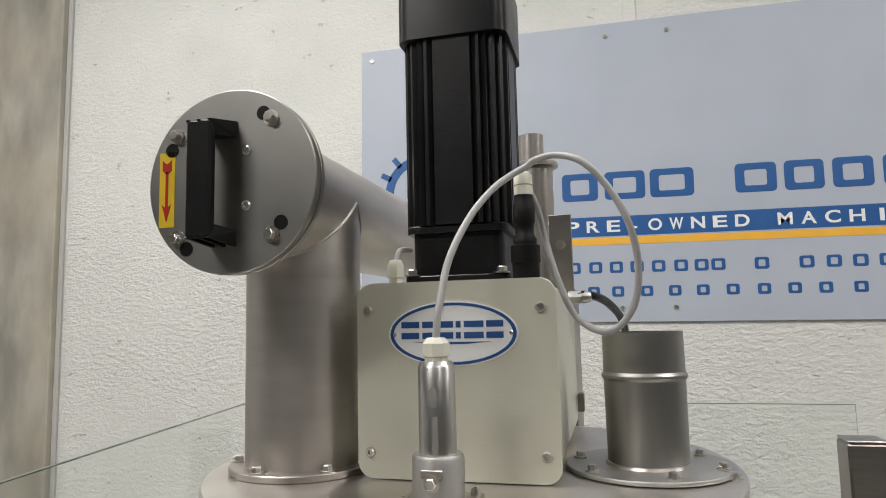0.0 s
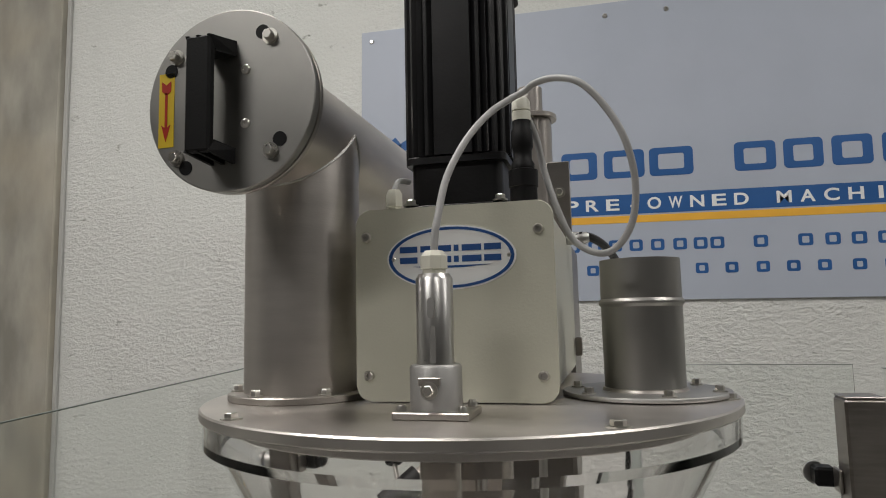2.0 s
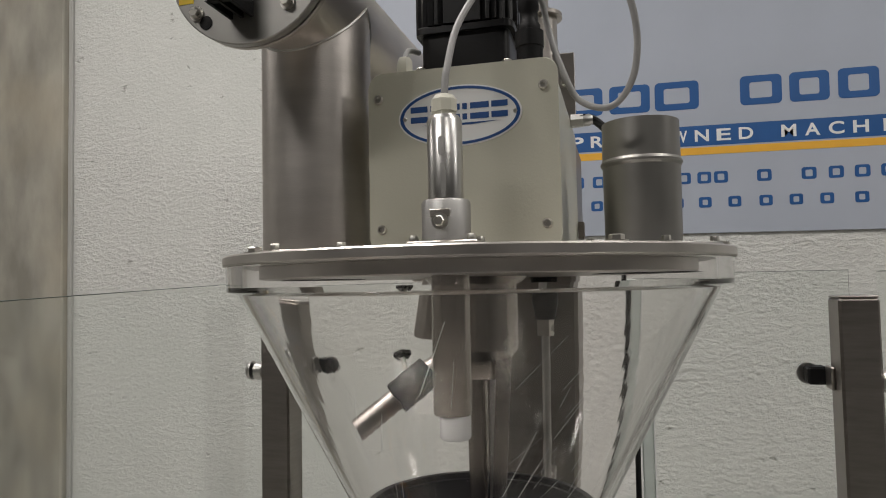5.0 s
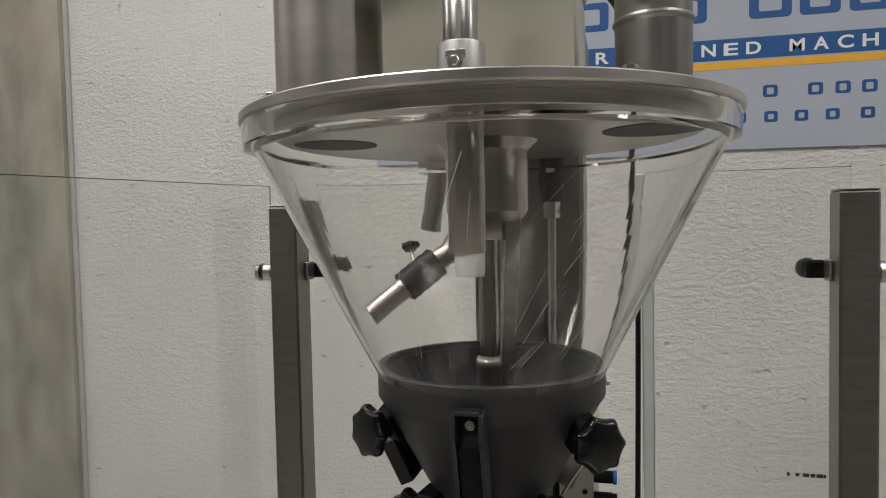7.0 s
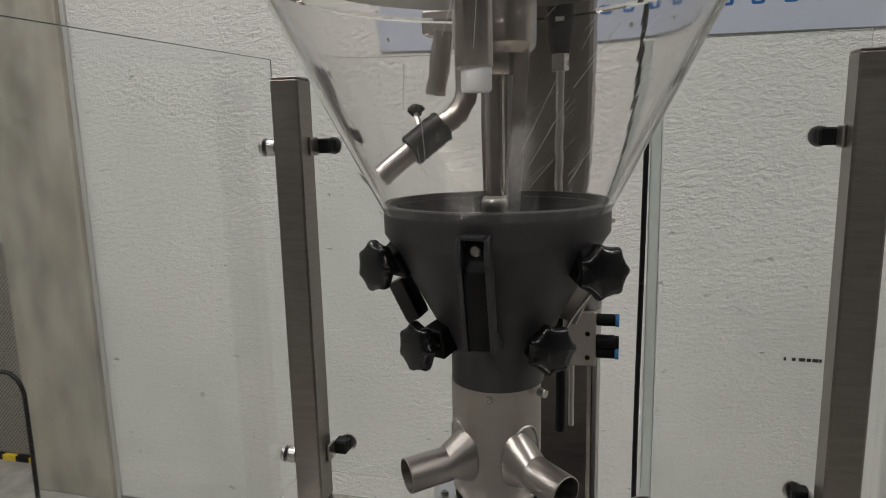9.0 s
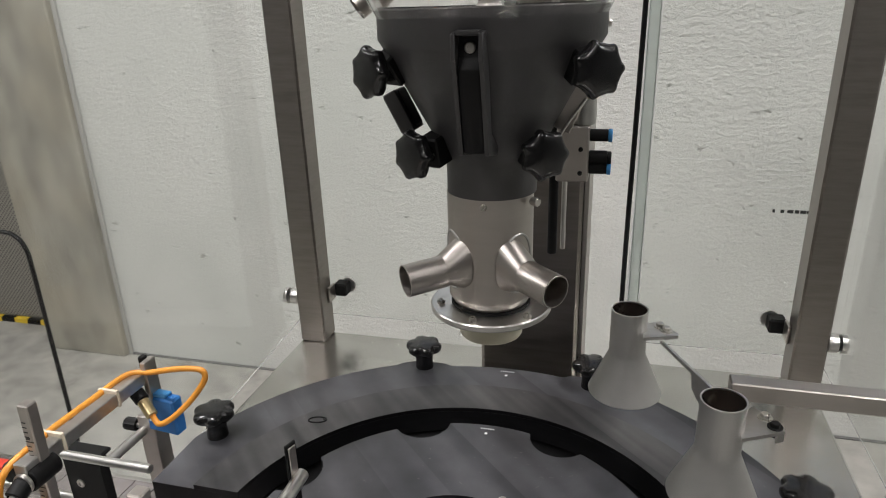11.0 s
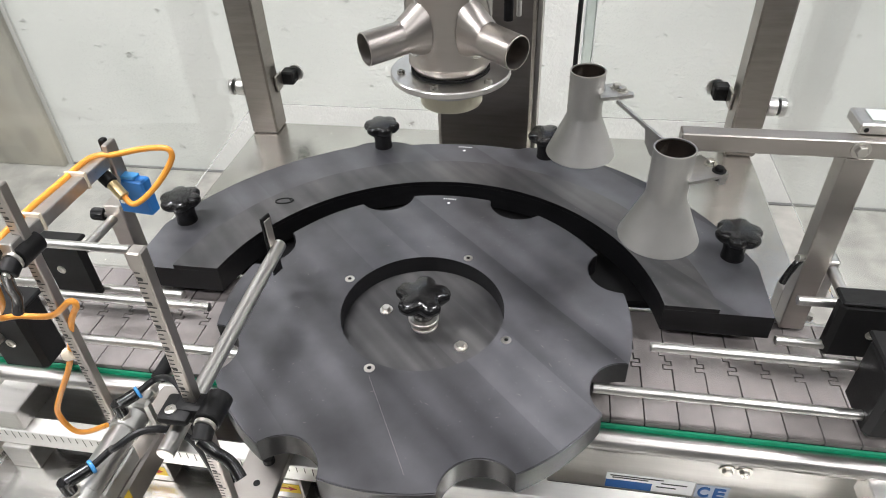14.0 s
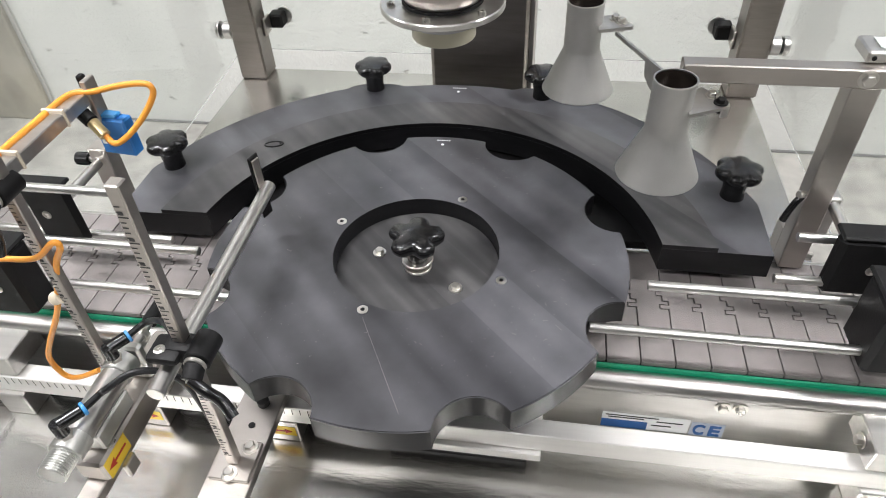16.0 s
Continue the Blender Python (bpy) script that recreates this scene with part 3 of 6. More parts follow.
# ---- the sign on the wall ----
def build_sign():
    base = Vector((0.0, WALL_Y - 0.003, 2.085))
    t = thing("wall_sign", "large pale blue-grey sign with blue and amber stripes", "sign", base)
    m = facing(*base)

    def plate(name, x0, x1, z0, z1, d0, d1, mat, label="", bevel=0.0):
        return part(name, box(mesh(), x0, x1, z0 - 2.085, z1 - 2.085, d0, d1, bevel, m), mat, t, label)

    plate("board", -0.812, 1.78, 2.085, 3.205, 0.0, 0.006, SIGN, bevel=0.001)
    plate("blue_band", -0.46, 1.7, 2.397, 2.469, 0.006, 0.0068, BLUE)
    plate("amber_band", -0.46, 1.7, 2.365, 2.391, 0.006, 0.0068, AMBER)

    def hollow(x0, x1, z0, z1, s):
        bm = mesh()
        w, h = x1 - x0, z1 - z0
        out = rounded(w, h, min(0.016, h * 0.2), 4)
        ins = rounded(w - 2 * s, h - 1.5 * s, min(0.008, h * 0.1), 4)
        cx, cz = (x0 + x1) / 2, (z0 + z1) / 2 - 2.085
        strip(bm, [(cx + x, cz + y) for x, y in ins + ins[:1]], [(cx + x, cz + y) for x, y in out + out[:1]], 0.006, 0.0068)
        bmesh.ops.transform(bm, matrix=m, verts=bm.verts)
        return bm

    for x0, x1 in ((-0.012, 0.118), (0.142, 0.285), (0.302, 0.452), (0.588, 0.722), (0.746, 0.87), (0.896, 1.02), (1.048, 1.17), (1.2, 1.32)):
        part("brand_block", hollow(x0, x1, 2.531, 2.634, 0.031), BLUE, t)
    for row, z0, h, w in (((0.0, 0.077, 0.15, 0.222, 0.296, 0.372, 0.44, 0.495, 0.635, 0.775, 0.858, 0.937, 1.015, 1.09, 1.16), 2.262, 0.041, 0.046),
                          ((-0.02, 0.07, 0.155, 0.255, 0.35, 0.443, 0.54, 0.64, 0.735, 0.83, 0.935, 1.03, 1.13), 2.176, 0.037, 0.042)):
        for x in row:
            part("word_bar", hollow(x, x + w, z0 + 0.0 * x, z0 + h, 0.012), BLUE, t)
    text = "PRE-OWNED MACHINERY"
    places = [0.0 + 0.0725 * k for k in range(9)] + [0.64] + [0.716 + 0.0735 * k for k in range(9)]
    letters(text, places, 0.047, 0.041, m @ pose(0, 2.413 - 2.085, 0.0066), WHITE, "letter", t)
    ring = mesh()
    c = (-0.56, 2.60 - 2.085)
    arc = [radians(a) for a in range(0, 361, 10)]
    strip(ring, [(c[0] + 0.115 * math.cos(a), c[1] + 0.115 * math.sin(a)) for a in arc], [(c[0] + 0.15 * math.cos(a), c[1] + 0.15 * math.sin(a)) for a in arc], 0.006, 0.0068)
    bmesh.ops.transform(ring, matrix=m, verts=ring.verts)
    for k in range(14):
        a = 2 * math.pi * k / 14
        box(ring, 0.14, 0.185, -0.011, 0.011, 0.006, 0.0068, 0, m @ pose(c[0], c[1], 0, 0, 0, math.degrees(a)))
    part("emblem", ring, BLUE, t)
    for x, z in ((-0.768, 3.162), (0.165, 3.155), (0.384, 3.154), (-0.77, 2.13), (0.372, 2.135), (0.19, 2.135), (1.3, 3.155), (1.3, 2.13)):
        part("screw", socket(mesh(), m @ Vector((x, z - 2.085, 0.006)), (0, -1, 0), 0.009, 0.005), BOLT, t)
    t.rotation_euler = (0, radians(0.65), 0)


build_sign()

# ---- machine frame ----
DECK_Z = 0.93
bench = thing("machine_bench", "stainless steel machine bench with a scuffed sheet top", "bench", (0, 0.15, 0))
part("top_sheet", box(mesh(), -0.572, 0.572, -0.52, 0.815, DECK_Z - 0.03, DECK_Z, 0.004), DECK, bench)
part("cabinet", box(mesh(), -0.55, 0.55, -0.5, 0.79, 0.12, DECK_Z - 0.03, 0.004), STEEL, bench)
for x in (-0.5, 0.5):
    for y in (-0.44, 0.74):
        part("foot", lathe(mesh(), [(0, 0), (0.04, 0), (0.04, 0.01), (0.014, 0.03), (0.014, 0.12), (0, 0.12)], pose(x, y, 0), 24), BOLT, bench)

column = thing("machine_column", "square satin stainless column behind the hopper", "column", (0.02, 0.58, DECK_Z))
part("tube", box(mesh(), -0.066, 0.104, 0.5, 0.67, DECK_Z + 0.008, 2.14, 0.006), DARKSTEEL, column)
part("edge_cover", box(mesh(), 0.105, 0.113, 0.51, 0.66, DECK_Z + 0.008, 1.52, 0.001), STEEL, column)
part("base_flange", box(mesh(), -0.1, 0.14, 0.47, 0.7, DECK_Z, DECK_Z + 0.008, 0.002), STEEL, column)
part("head_plate", box(mesh(), -0.06, 0.1, 0.42, 0.5, 1.985, 2.12, 0.003), STEEL, column)


def guard_post(x0, x1):
    t = thing("guard_post", "square satin stainless guard post with a capped top", "post", ((x0 + x1) / 2, 0.785, DECK_Z), "guard posts")
    part("tube", box(mesh(), x0, x1, 0.754, 0.816, DECK_Z + 0.0, 1.888, 0.004), DARKSTEEL, t)
    part("cap", box(mesh(), x0 + 0.001, x1 - 0.001, 0.755, 0.815, 1.888, 1.892, 0.0015), STEEL, t)
    return t


guard_post(-0.57, -0.506)
guard_post(0.516, 0.578)


def clamp_out(x, side, z):
    """A round polished clamp that grips a side pane."""
    t = thing("pane_clamp", "round polished stainless pane clamp with a black gasket", "clamp", (x, 0.775, z), "round pane clamps")
    m = aim((x, 0.775, z), (x + side, 0.775, z))
    part("body", lathe(mesh(), [(0, 0), (0.0175, 0), (0.0195, 0.002), (0.0195, 0.019), (0, 0.019)], m, 32), POLISHED, t)
    part("gasket", lathe(mesh(), [(0, 0.019), (0.0165, 0.019), (0.0165, 0.022), (0, 0.022)], m, 32), MATTBLACK, t)
    part("disc", lathe(mesh(), [(0, 0.0285), (0.0195, 0.0285), (0.0195, 0.038), (0.0165, 0.0415), (0, 0.0415)], m, 32), POLISHED, t)


def clamp_in(x, side, z):
    """A black block clamp that grips a rear pane."""
    t = thing("pane_clamp", "black block clamp with a round polished plate", "clamp", (x, 0.82, z), "block pane clamps")
    part("block", box(mesh(), min(x, x + side * 0.034), max(x, x + side * 0.034), 0.824, 0.86, z - 0.016, z + 0.016, 0.004), MATTBLACK, t)
    part("lug", box(mesh(), min(x, x + side * 0.006), max(x, x + side * 0.006), 0.79, 0.826, z - 0.02, z + 0.02, 0.002), STEEL, t)
    part("plate", lathe(mesh(), [(0, 0), (0.0195, 0), (0.0195, 0.006), (0.017, 0.009), (0, 0.009)], aim((x + side * 0.025, 0.8605, z), (x + side * 0.025, 1, z)), 28), POLISHED, t)


for z in (1.748, 1.04):
    clamp_out(-0.57, -1, z)
    clamp_out(0.578, 1, z)
    clamp_in(-0.506, 1, z)
    clamp_in(0.516, -1, z)


def pane(x0, x1, y0, y1, z0, z1, label):
    t = thing("glass_screen", label, "glass pane", ((x0 + x1) / 2, (y0 + y1) / 2, z0), "guard panes")
    sheet = part("sheet", box(mesh(), x0, x1, y0, y1, z0, z1, 0.0006), GLASS, t)
    sheet.visible_shadow = False
    top = part("edge", box(mesh(), x0, x1, y0, y1, z1 + 0.0002, z1 + 0.0012), PANE_EDGE, t)
    top.visible_shadow = False
    return t




def slanted_pane(front, back, z0, label):
    """A side pane that stands a little out of square: (x, y, top) at its two ends."""
    t = thing("glass_screen", label, "glass pane", ((front[0] + back[0]) / 2, (front[1] + back[1]) / 2, z0), "guard panes")
    for name, lift, height, mat in (("sheet", 0.0, 0.0, GLASS), ("edge", 0.0003, 0.0012, PANE_EDGE)):
        bm = mesh()
        low, high = [], []
        for dx, (x, y, top) in ((-0.003, front), (0.003, front), (0.003, back), (-0.003, back)):
            low.append(bm.verts.new((x + dx, y, top + lift if height else z0)))
            high.append(bm.verts.new((x + dx, y, top + lift + height)))
        bm.faces.new(low[::-1])
        bm.faces.new(high)
        for k in range(4):
            bm.faces.new((low[k], low[(k + 1) % 4], high[(k + 1) % 4], high[k]))
        part(name, bm, mat, t).visible_shadow = False


slanted_pane((-0.53, -0.3, 1.9035), (-0.609, 0.832, 1.9355), 0.95, "clear side guard pane, its top edge at the post")
pane(0.6002, 0.6060, -0.3, 0.835, 0.95, 1.932, "clear side guard pane beside the post")
pane(-0.54, -0.02, 0.8702, 0.8762, 0.95, 1.935, "clear rear guard pane behind the hopper")
pane(0.2202, 0.568, 0.8702, 0.8762, 0.95, 1.935, "clear rear guard pane, scratched")
profile = thing("pane_edge_profile", "pale translucent edge profile of the rear guard", "profile", (0.205, 0.873, DECK_Z - 0.05))
part("body", box(mesh(), 0.195, 0.217, 0.866, 0.88, DECK_Z - 0.05, 1.935, 0.002), EDGE, profile)
for x in (0.1925, 0.2172):
    part("bright_edge", box(mesh(), x, x + 0.0024, 0.864, 0.881, DECK_Z - 0.05, 1.935, 0.0005), WHITE, profile, "bright pane edge")
solo("drop_cable", hose(mesh(), [(0.112, 0.33, 2.125), (0.135, 0.335, 2.126), (0.157, 0.4, 2.115), (0.174, 0.5, 2.085), (0.185, 0.62, 2.0), (0.186, 0.75, 1.9), (0.186, 0.8, 1.75), (0.184, 0.8, 1.5), (0.181, 0.8, 1.2), (0.181, 0.8, DECK_Z)], 0.0052), BLACKCABLE, "black cable hanging down behind the hopper", "cable", (0.181, 0.8, DECK_Z))

# ---- hopper, lid and what stands on it ----
AX, AY = 0.012, 0.205
LID = 1.957
hop = thing("hopper", "clear acrylic cone hopper in a dark grey collar", "hopper", (AX, AY, 1.5))
at = pose(AX, AY, 0)
cone = part("cone", lathe(mesh(), [(0.1165, 1.672), (0.2435, 1.921), (0.2545, 1.924), (0.2555, 1.947), (0.2405, 1.947), (0.2400, 1.9285), (0.1125, 1.674), (0.1165, 1.672)], at, 128), ACRYLIC, hop, "clear scratched acrylic cone", 25)
cone.visible_shadow = False
scr = mesh()
rng = random.Random(4)
for k in range(30):
    a0 = radians(rng.uniform(-72, -30) if k % 5 else rng.uniform(-115, -80))
    s0 = rng.uniform(0.15, 0.75)
    s1 = s0 + rng.uniform(0.06, 0.24)
    turn = rng.uniform(0.02, 0.16)
    w = rng.uniform(0.00012, 0.0003)
    quad = []
    for s, a in ((s0, a0), (s1, a0 + turn)):
        s = min(s, 0.97)
        r = 0.1165 + (0.2435 - 0.1165) * s + 0.0003
        z = 1.672 + (1.921 - 1.672) * s
        for d in (-w, w):
            quad.append(scr.verts.new((AX + r * math.cos(a + d / r), AY + r * math.sin(a + d / r), z)))
    scr.faces.new((quad[0], quad[1], quad[3], quad[2]))
sob = part("scratch", scr, WHITE, cone, "fine pale scratches")
tagged(sob, kind="stuff")
sob.visible_shadow = False
part("collar", lathe(mesh(), [(0.116, 1.697), (0.1225, 1.697), (0.1238, 1.6955), (0.1238, 1.664), (0.118, 1.655), (0.0545, 1.536), (0.0525, 1.528), (0.0525, 1.492), (0.047, 1.492), (0.047, 1.53), (0.106, 1.655), (0.112, 1.668), (0.112, 1.6905), (0.116, 1.6905), (0.116, 1.697)], at, 96), CONEGREY, hop, "dark grey coated collar and funnel")
for a in (2, 62, 122, 182):
    c, s = math.cos(radians(a)), math.sin(radians(a))
    part("collar_screw", socket(mesh(), (AX + 0.1235 * c, AY + 0.1235 * s, 1.675), (c, s, 0), 0.004, 0.004), BOLT, hop)

lid = thing("round_cover", "round worn stainless steel hopper lid", "lid", (AX, AY, LID - 0.01))
part("disc", lathe(mesh(), [(0, 1.9475), (0.2565, 1.9475), (0.258, 1.949), (0.258, 1.9555), (0.2565, LID), (0, LID)], at, 160), LIDSTEEL, lid)
part("inner_plate", lathe(mesh(), [(0, 1.9473), (0.224, 1.9473), (0.224, 1.937), (0.223, 1.936), (0, 1.936)], at, 128), LIDSTEEL, lid, "smooth steel underside of the lid")
for a in (-53, -127, 37, 143, 90, -8, 188):
    c, s = math.cos(radians(a)), math.sin(radians(a))
    part("lid_bolt", bolt(mesh(), (AX + 0.246 * c, AY + 0.246 * s, LID), (0, 0, 1), 0.0058, 0.005), BOLT, lid)
# No holes are cut: flat black discs paint the shaded pipe mouths.
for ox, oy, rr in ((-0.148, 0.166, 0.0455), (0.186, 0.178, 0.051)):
    part("mouth_shade", lathe(mesh(), [(0, 1.9354), (rr, 1.9354), (rr, 1.9359), (0, 1.9359)], pose(ox, oy, 0), 48), MATTBLACK, lid, "black disc painting the shade inside a pipe mouth under the lid")

# suction pipe with its cover plate
PX, PY, PZ = -0.147, 0.155, 2.221
tee = thing("tee_pipe", "large brushed stainless tee pipe with a bolted cover plate", "pipe", (PX, PY, LID))
part("base_flange", lathe(mesh(), [(0.05, LID), (0.0715, LID), (0.0725, LID + 0.001), (0.0725, LID + 0.006), (0.0715, LID + 0.007), (0.05, LID + 0.007)], pose(PX, PY, 0), 64), STEEL, tee)
part("riser", lathe(mesh(), [(0.0575, LID + 0.007), (0.0575, PZ)], pose(PX, PY, 0), 64), TEESTEEL, tee)
part("run", lathe(mesh(), [(0.0, 0), (0.0575, 0.0), (0.0575, 0.52), (0.055, 0.52), (0.055, 0.02), (0, 0.02)], aim((PX, 0.034, PZ), (PX, 1, PZ)), 64), TEESTEEL, tee)
weld = mesh()
pts = []
for k in range(41):
    a = math.pi * k / 40
    y = -0.0578 * math.cos(a)
    x = 0.0578 * math.sin(a)
    pts.append((PX - x, PY + y, PZ - math.sqrt(max(0, 0.0578 ** 2 - x * x))))
hose(weld, pts, 0.0016, 6, 1)
pts = [(2 * PX - x, y, z) for x, y, z in pts]
hose(weld, pts, 0.0016, 6, 1)
part("weld_seam", weld, BEAD, tee)
part("pipe_flange", lathe(mesh(), [(0.05, 0.014), (0.0785, 0.014), (0.079, 0.0145), (0.079, 0.0185), (0.05, 0.019)], aim((PX, 0.015, PZ), (PX, 1, PZ)), 80), STEEL, tee)
cover = part("cover_plate", lathe(mesh(), [(0, 0), (0.0785, 0), (0.0795, 0.001), (0.0795, 0.008), (0, 0.008)], aim((PX, 0.017, PZ), (PX, 1, PZ)), 96), COVER, tee, "round grey steel cover plate")
for bx, bz, hx, hz in ((0.0385, 0.051, 0.031, 0.056), (0.0395, -0.0475, 0.0475, -0.038), (-0.052, 0.043, -0.057, 0.031), (-0.05, -0.047, -0.041, -0.056)):
    part("cover_bolt", bolt(mesh(), (PX + bx, 0.017, PZ + bz), (0, -1, 0), 0.0046, 0.0065), BOLT, cover)
    # Flat black disc on the plate paints the dark inside of a key hole.
    part("key_hole_shade", lathe(mesh(), [(0, 0), (0.0062, 0), (0.0062, 0.0006), (0, 0.0006)], aim((PX + hx, 0.017, PZ + hz), (PX + hx, -1, PZ + hz)), 24), MATTBLACK, cover)
for dz in (0.025, -0.022):
    part("cover_screw", socket(mesh(), (PX + 0.0155, 0.017, PZ + dz), (0, -1, 0), 0.0042, 0.0015), BOLT, cover)
grip = mesh()
HX, HZ = -0.158, 2.2185
box(grip, -0.0115, 0.0115, -0.0485, 0.0485, 0.021, 0.03, 0.002, facing(HX, 0.017, HZ))
side = facing(HX, 0.017, HZ)
for s in (1, -1):
    for f0, f1, b0, b1 in ((-0.0115, -0.0085, -0.006, -0.003), (0.0085, 0.0115, 0.0145, 0.0175), (-0.0015, 0.0015, 0.0045, 0.0075)):
        lo = [Vector((f0, s * 0.0485, 0.03)), Vector((f1, s * 0.0485, 0.03)), Vector((b1, s * 0.0535, 0.0)), Vector((b0, s * 0.0535, 0.0))]
        hi = [Vector((f0, s * 0.038, 0.021)), Vector((f1, s * 0.038, 0.021)), Vector((b1, s * 0.041, 0.0)), Vector((b0, s * 0.041, 0.0))]
        va, vb = [grip.verts.new(side @ v) for v in lo], [grip.verts.new(side @ v) for v in hi]
        grip.faces.new(va)
        grip.faces.new(vb[::-1])
        for k in range(4):
            grip.faces.new((va[k], va[(k + 1) % 4], vb[(k + 1) % 4], vb[k]))
    ends = [Vector((-0.0115, s * 0.0395, 0.0215)), Vector((0.0115, s * 0.0395, 0.0215)), Vector((0.0175, s * 0.042, 0.0)), Vector((-0.006, s * 0.042, 0.0))]
    va, vb = [grip.verts.new(side @ v) for v in ends], [grip.verts.new(side @ (v - Vector((0, s * 0.002, 0)))) for v in ends]
    grip.faces.new(va)
    grip.faces.new(vb[::-1])
    for k in range(4):
        grip.faces.new((va[k], va[(k + 1) % 4], vb[(k + 1) % 4], vb[k]))
part("pull_handle", grip, MATTBLACK, cover, "black plastic pull handle")
tag = part("arrow_sticker", box(mesh(), -0.0075, 0.0075, -0.033, 0.033, 0, 0.0006, 0, facing(-0.2083, 0.017, 2.2175)), YELLOW, cover, "yellow sticker with a red arrow pointing down")
arrow = mesh()
fa = facing(-0.2083, 0.017, 2.2175)
prism(arrow, [(-0.0012, -0.016), (0.0012, -0.016), (0.0012, 0.016), (-0.0012, 0.016)], 0.0007, 0.0011, fa)
prism(arrow, [(-0.0045, -0.013), (0, -0.028), (0.0045, -0.013), (0.0012, -0.0155), (-0.0012, -0.0155)], 0.0007, 0.0011, fa)
prism(arrow, [(-0.0045, 0.026), (-0.0045, 0.017), (0, 0.0135), (0.0045, 0.017), (0.0045, 0.026), (0, 0.0225)], 0.0007, 0.0011, fa)
part("arrow", arrow, RED, tag)
for a in (0, 60, 120, 180, 240, 300):
    c, s = math.cos(radians(a + 15)), math.sin(radians(a + 15))
    part("flange_bolt", bolt(mesh(), (PX + 0.065 * c, PY + 0.065 * s, LID + 0.007), (0, 0, 1), 0.0048, 0.006), BOLT, tee)

# gearbox housing, motor and connectors
BX, BZ = 0.0195, 2.047
gear = thing("drive_housing", "cream-grey painted drive housing with an oval badge", "housing", (BX, 0.27, LID))
prism_box = prism(mesh(), rounded(0.18, 0.172, 0.012, 6), -0.3, -0.004, facing(BX, 0.121, BZ), 0)
part("body", prism_box, PAINT, gear)
part("front_panel", prism(mesh(), rounded(0.186, 0.178, 0.014, 6), 0, 0.0035, facing(BX, 0.1205, BZ), 0.0008), PAINT, gear)
part("seal", prism(mesh(), rounded(0.1835, 0.1755, 0.013, 6), -0.003, 0.0, facing(BX, 0.1205, BZ)), MATTBLACK, gear)
for sx, sz in ((-0.0625, 2.11), (0.099, 2.11), (0.0995, 1.9815), (-0.061, 1.9815)):
    part("panel_screw", socket(mesh(), (sx, 0.117, sz), (0, -1, 0), 0.0048, 0.0035), BOLT, gear)
oval = lambda w, h: [(w * math.cos(2 * math.pi * k / 48), h * math.sin(2 * math.pi * k / 48)) for k in range(48)]
fb = facing(0.0185, 0.117, 2.088)
badge = part("badge", prism(mesh(), oval(0.0605, 0.0295), 0, 0.0008, fb), WHITE, gear, "white oval badge with a blue rim")
rim = strip(mesh(), [(x, y) for x, y in oval(0.0555, 0.0255) + oval(0.0555, 0.0255)[:1]], [(x, y) for x, y in oval(0.0588, 0.028) + oval(0.0588, 0.028)[:1]], 0.0009, 0.0013)
bmesh.ops.transform(rim, matrix=fb, verts=rim.verts)
part("badge_rim", rim, NAVY, badge)
for x0, x1 in ((-0.048, -0.031), (-0.028, -0.015), (-0.012, 0.001), (0.0035, 0.008), (0.011, 0.029), (0.0315, 0.047)):
    bm = box(mesh(), x0, x1, -0.0045, 0.0012, 0.0009, 0.0013, 0, fb)
    box(bm, x0, x1, 0.0055, 0.0112, 0.0009, 0.0013, 0, fb)
    part("badge_block", bm, NAVY, badge)
part("badge_swoosh", prism(mesh(), [(-0.037, -0.0075), (0.037, -0.0075), (0.012, -0.0095), (-0.012, -0.0095)][::-1], 0.0009, 0.0013, fb), NAVY, badge)
for x in (-0.054, 0.054):
    part("badge_rivet", socket(mesh(), fb @ Vector((x, 0, 0.0008)), (0, -1, 0), 0.002, 0.0012), BOLT, badge)
part("side_hinge", box(mesh(), 0.111, 0.119, 0.395, 0.415, 1.982, 2.005, 0.001), DARKSTEEL, gear)
gland = part("cable_gland", rod(mesh(), (0.1095, 0.33, 2.124), (0.125, 0.33, 2.124), 0.0085, 6), ALU, gear)
part("gland_nut", lathe(mesh(), [(0, 0), (0.0075, 0), (0.0075, 0.007), (0.005, 0.011), (0, 0.011)], aim((0.125, 0.33, 2.124), (1, 0.33, 2.124)), 20), ALU, gland)

MX, MY = 0.0145, 0.207
motor = thing("servo_motor", "tall black ribbed servo motor standing on the housing", "motor", (MX, MY, 2.136))


def squarish(h, c, n=4):
    return rounded(2 * h, 2 * h, c, n)


part("base_flange", prism(mesh(), squarish(0.053, 0.008), 2.1335, 2.144, pose(MX, MY, 0), 0.001), MOTOR, motor)
low = mesh()
prism(low, squarish(0.0465, 0.012, 6), 2.144, 2.187, pose(MX, MY, 0))
part("neck", low, MOTOR, motor)
part("lower_flange", prism(mesh(), squarish(0.0515, 0.011), 2.186, 2.194, pose(MX, MY, 0), 0.0015), MOTOR, motor)
ribs = []
n = 128
for k in range(n):
    a = 2 * math.pi * k / n
    c, s = math.cos(a), math.sin(a)
    sq = 0.0535 / max(abs(c), abs(s))
    rr = min(sq, 0.0655)
    along = (s if abs(c) > abs(s) else c) / max(abs(c), abs(s))
    groove = abs(along) > 0.38 and int((abs(along) + 0.03) * 14) % 2 == 0
    rr -= 0.0045 if groove else 0
    ribs.append((rr * c, rr * s))
part("ribbed_body", prism(mesh(), ribs, 2.194, 2.386, pose(MX, MY, 0)), MOTOR, motor, angle=20)
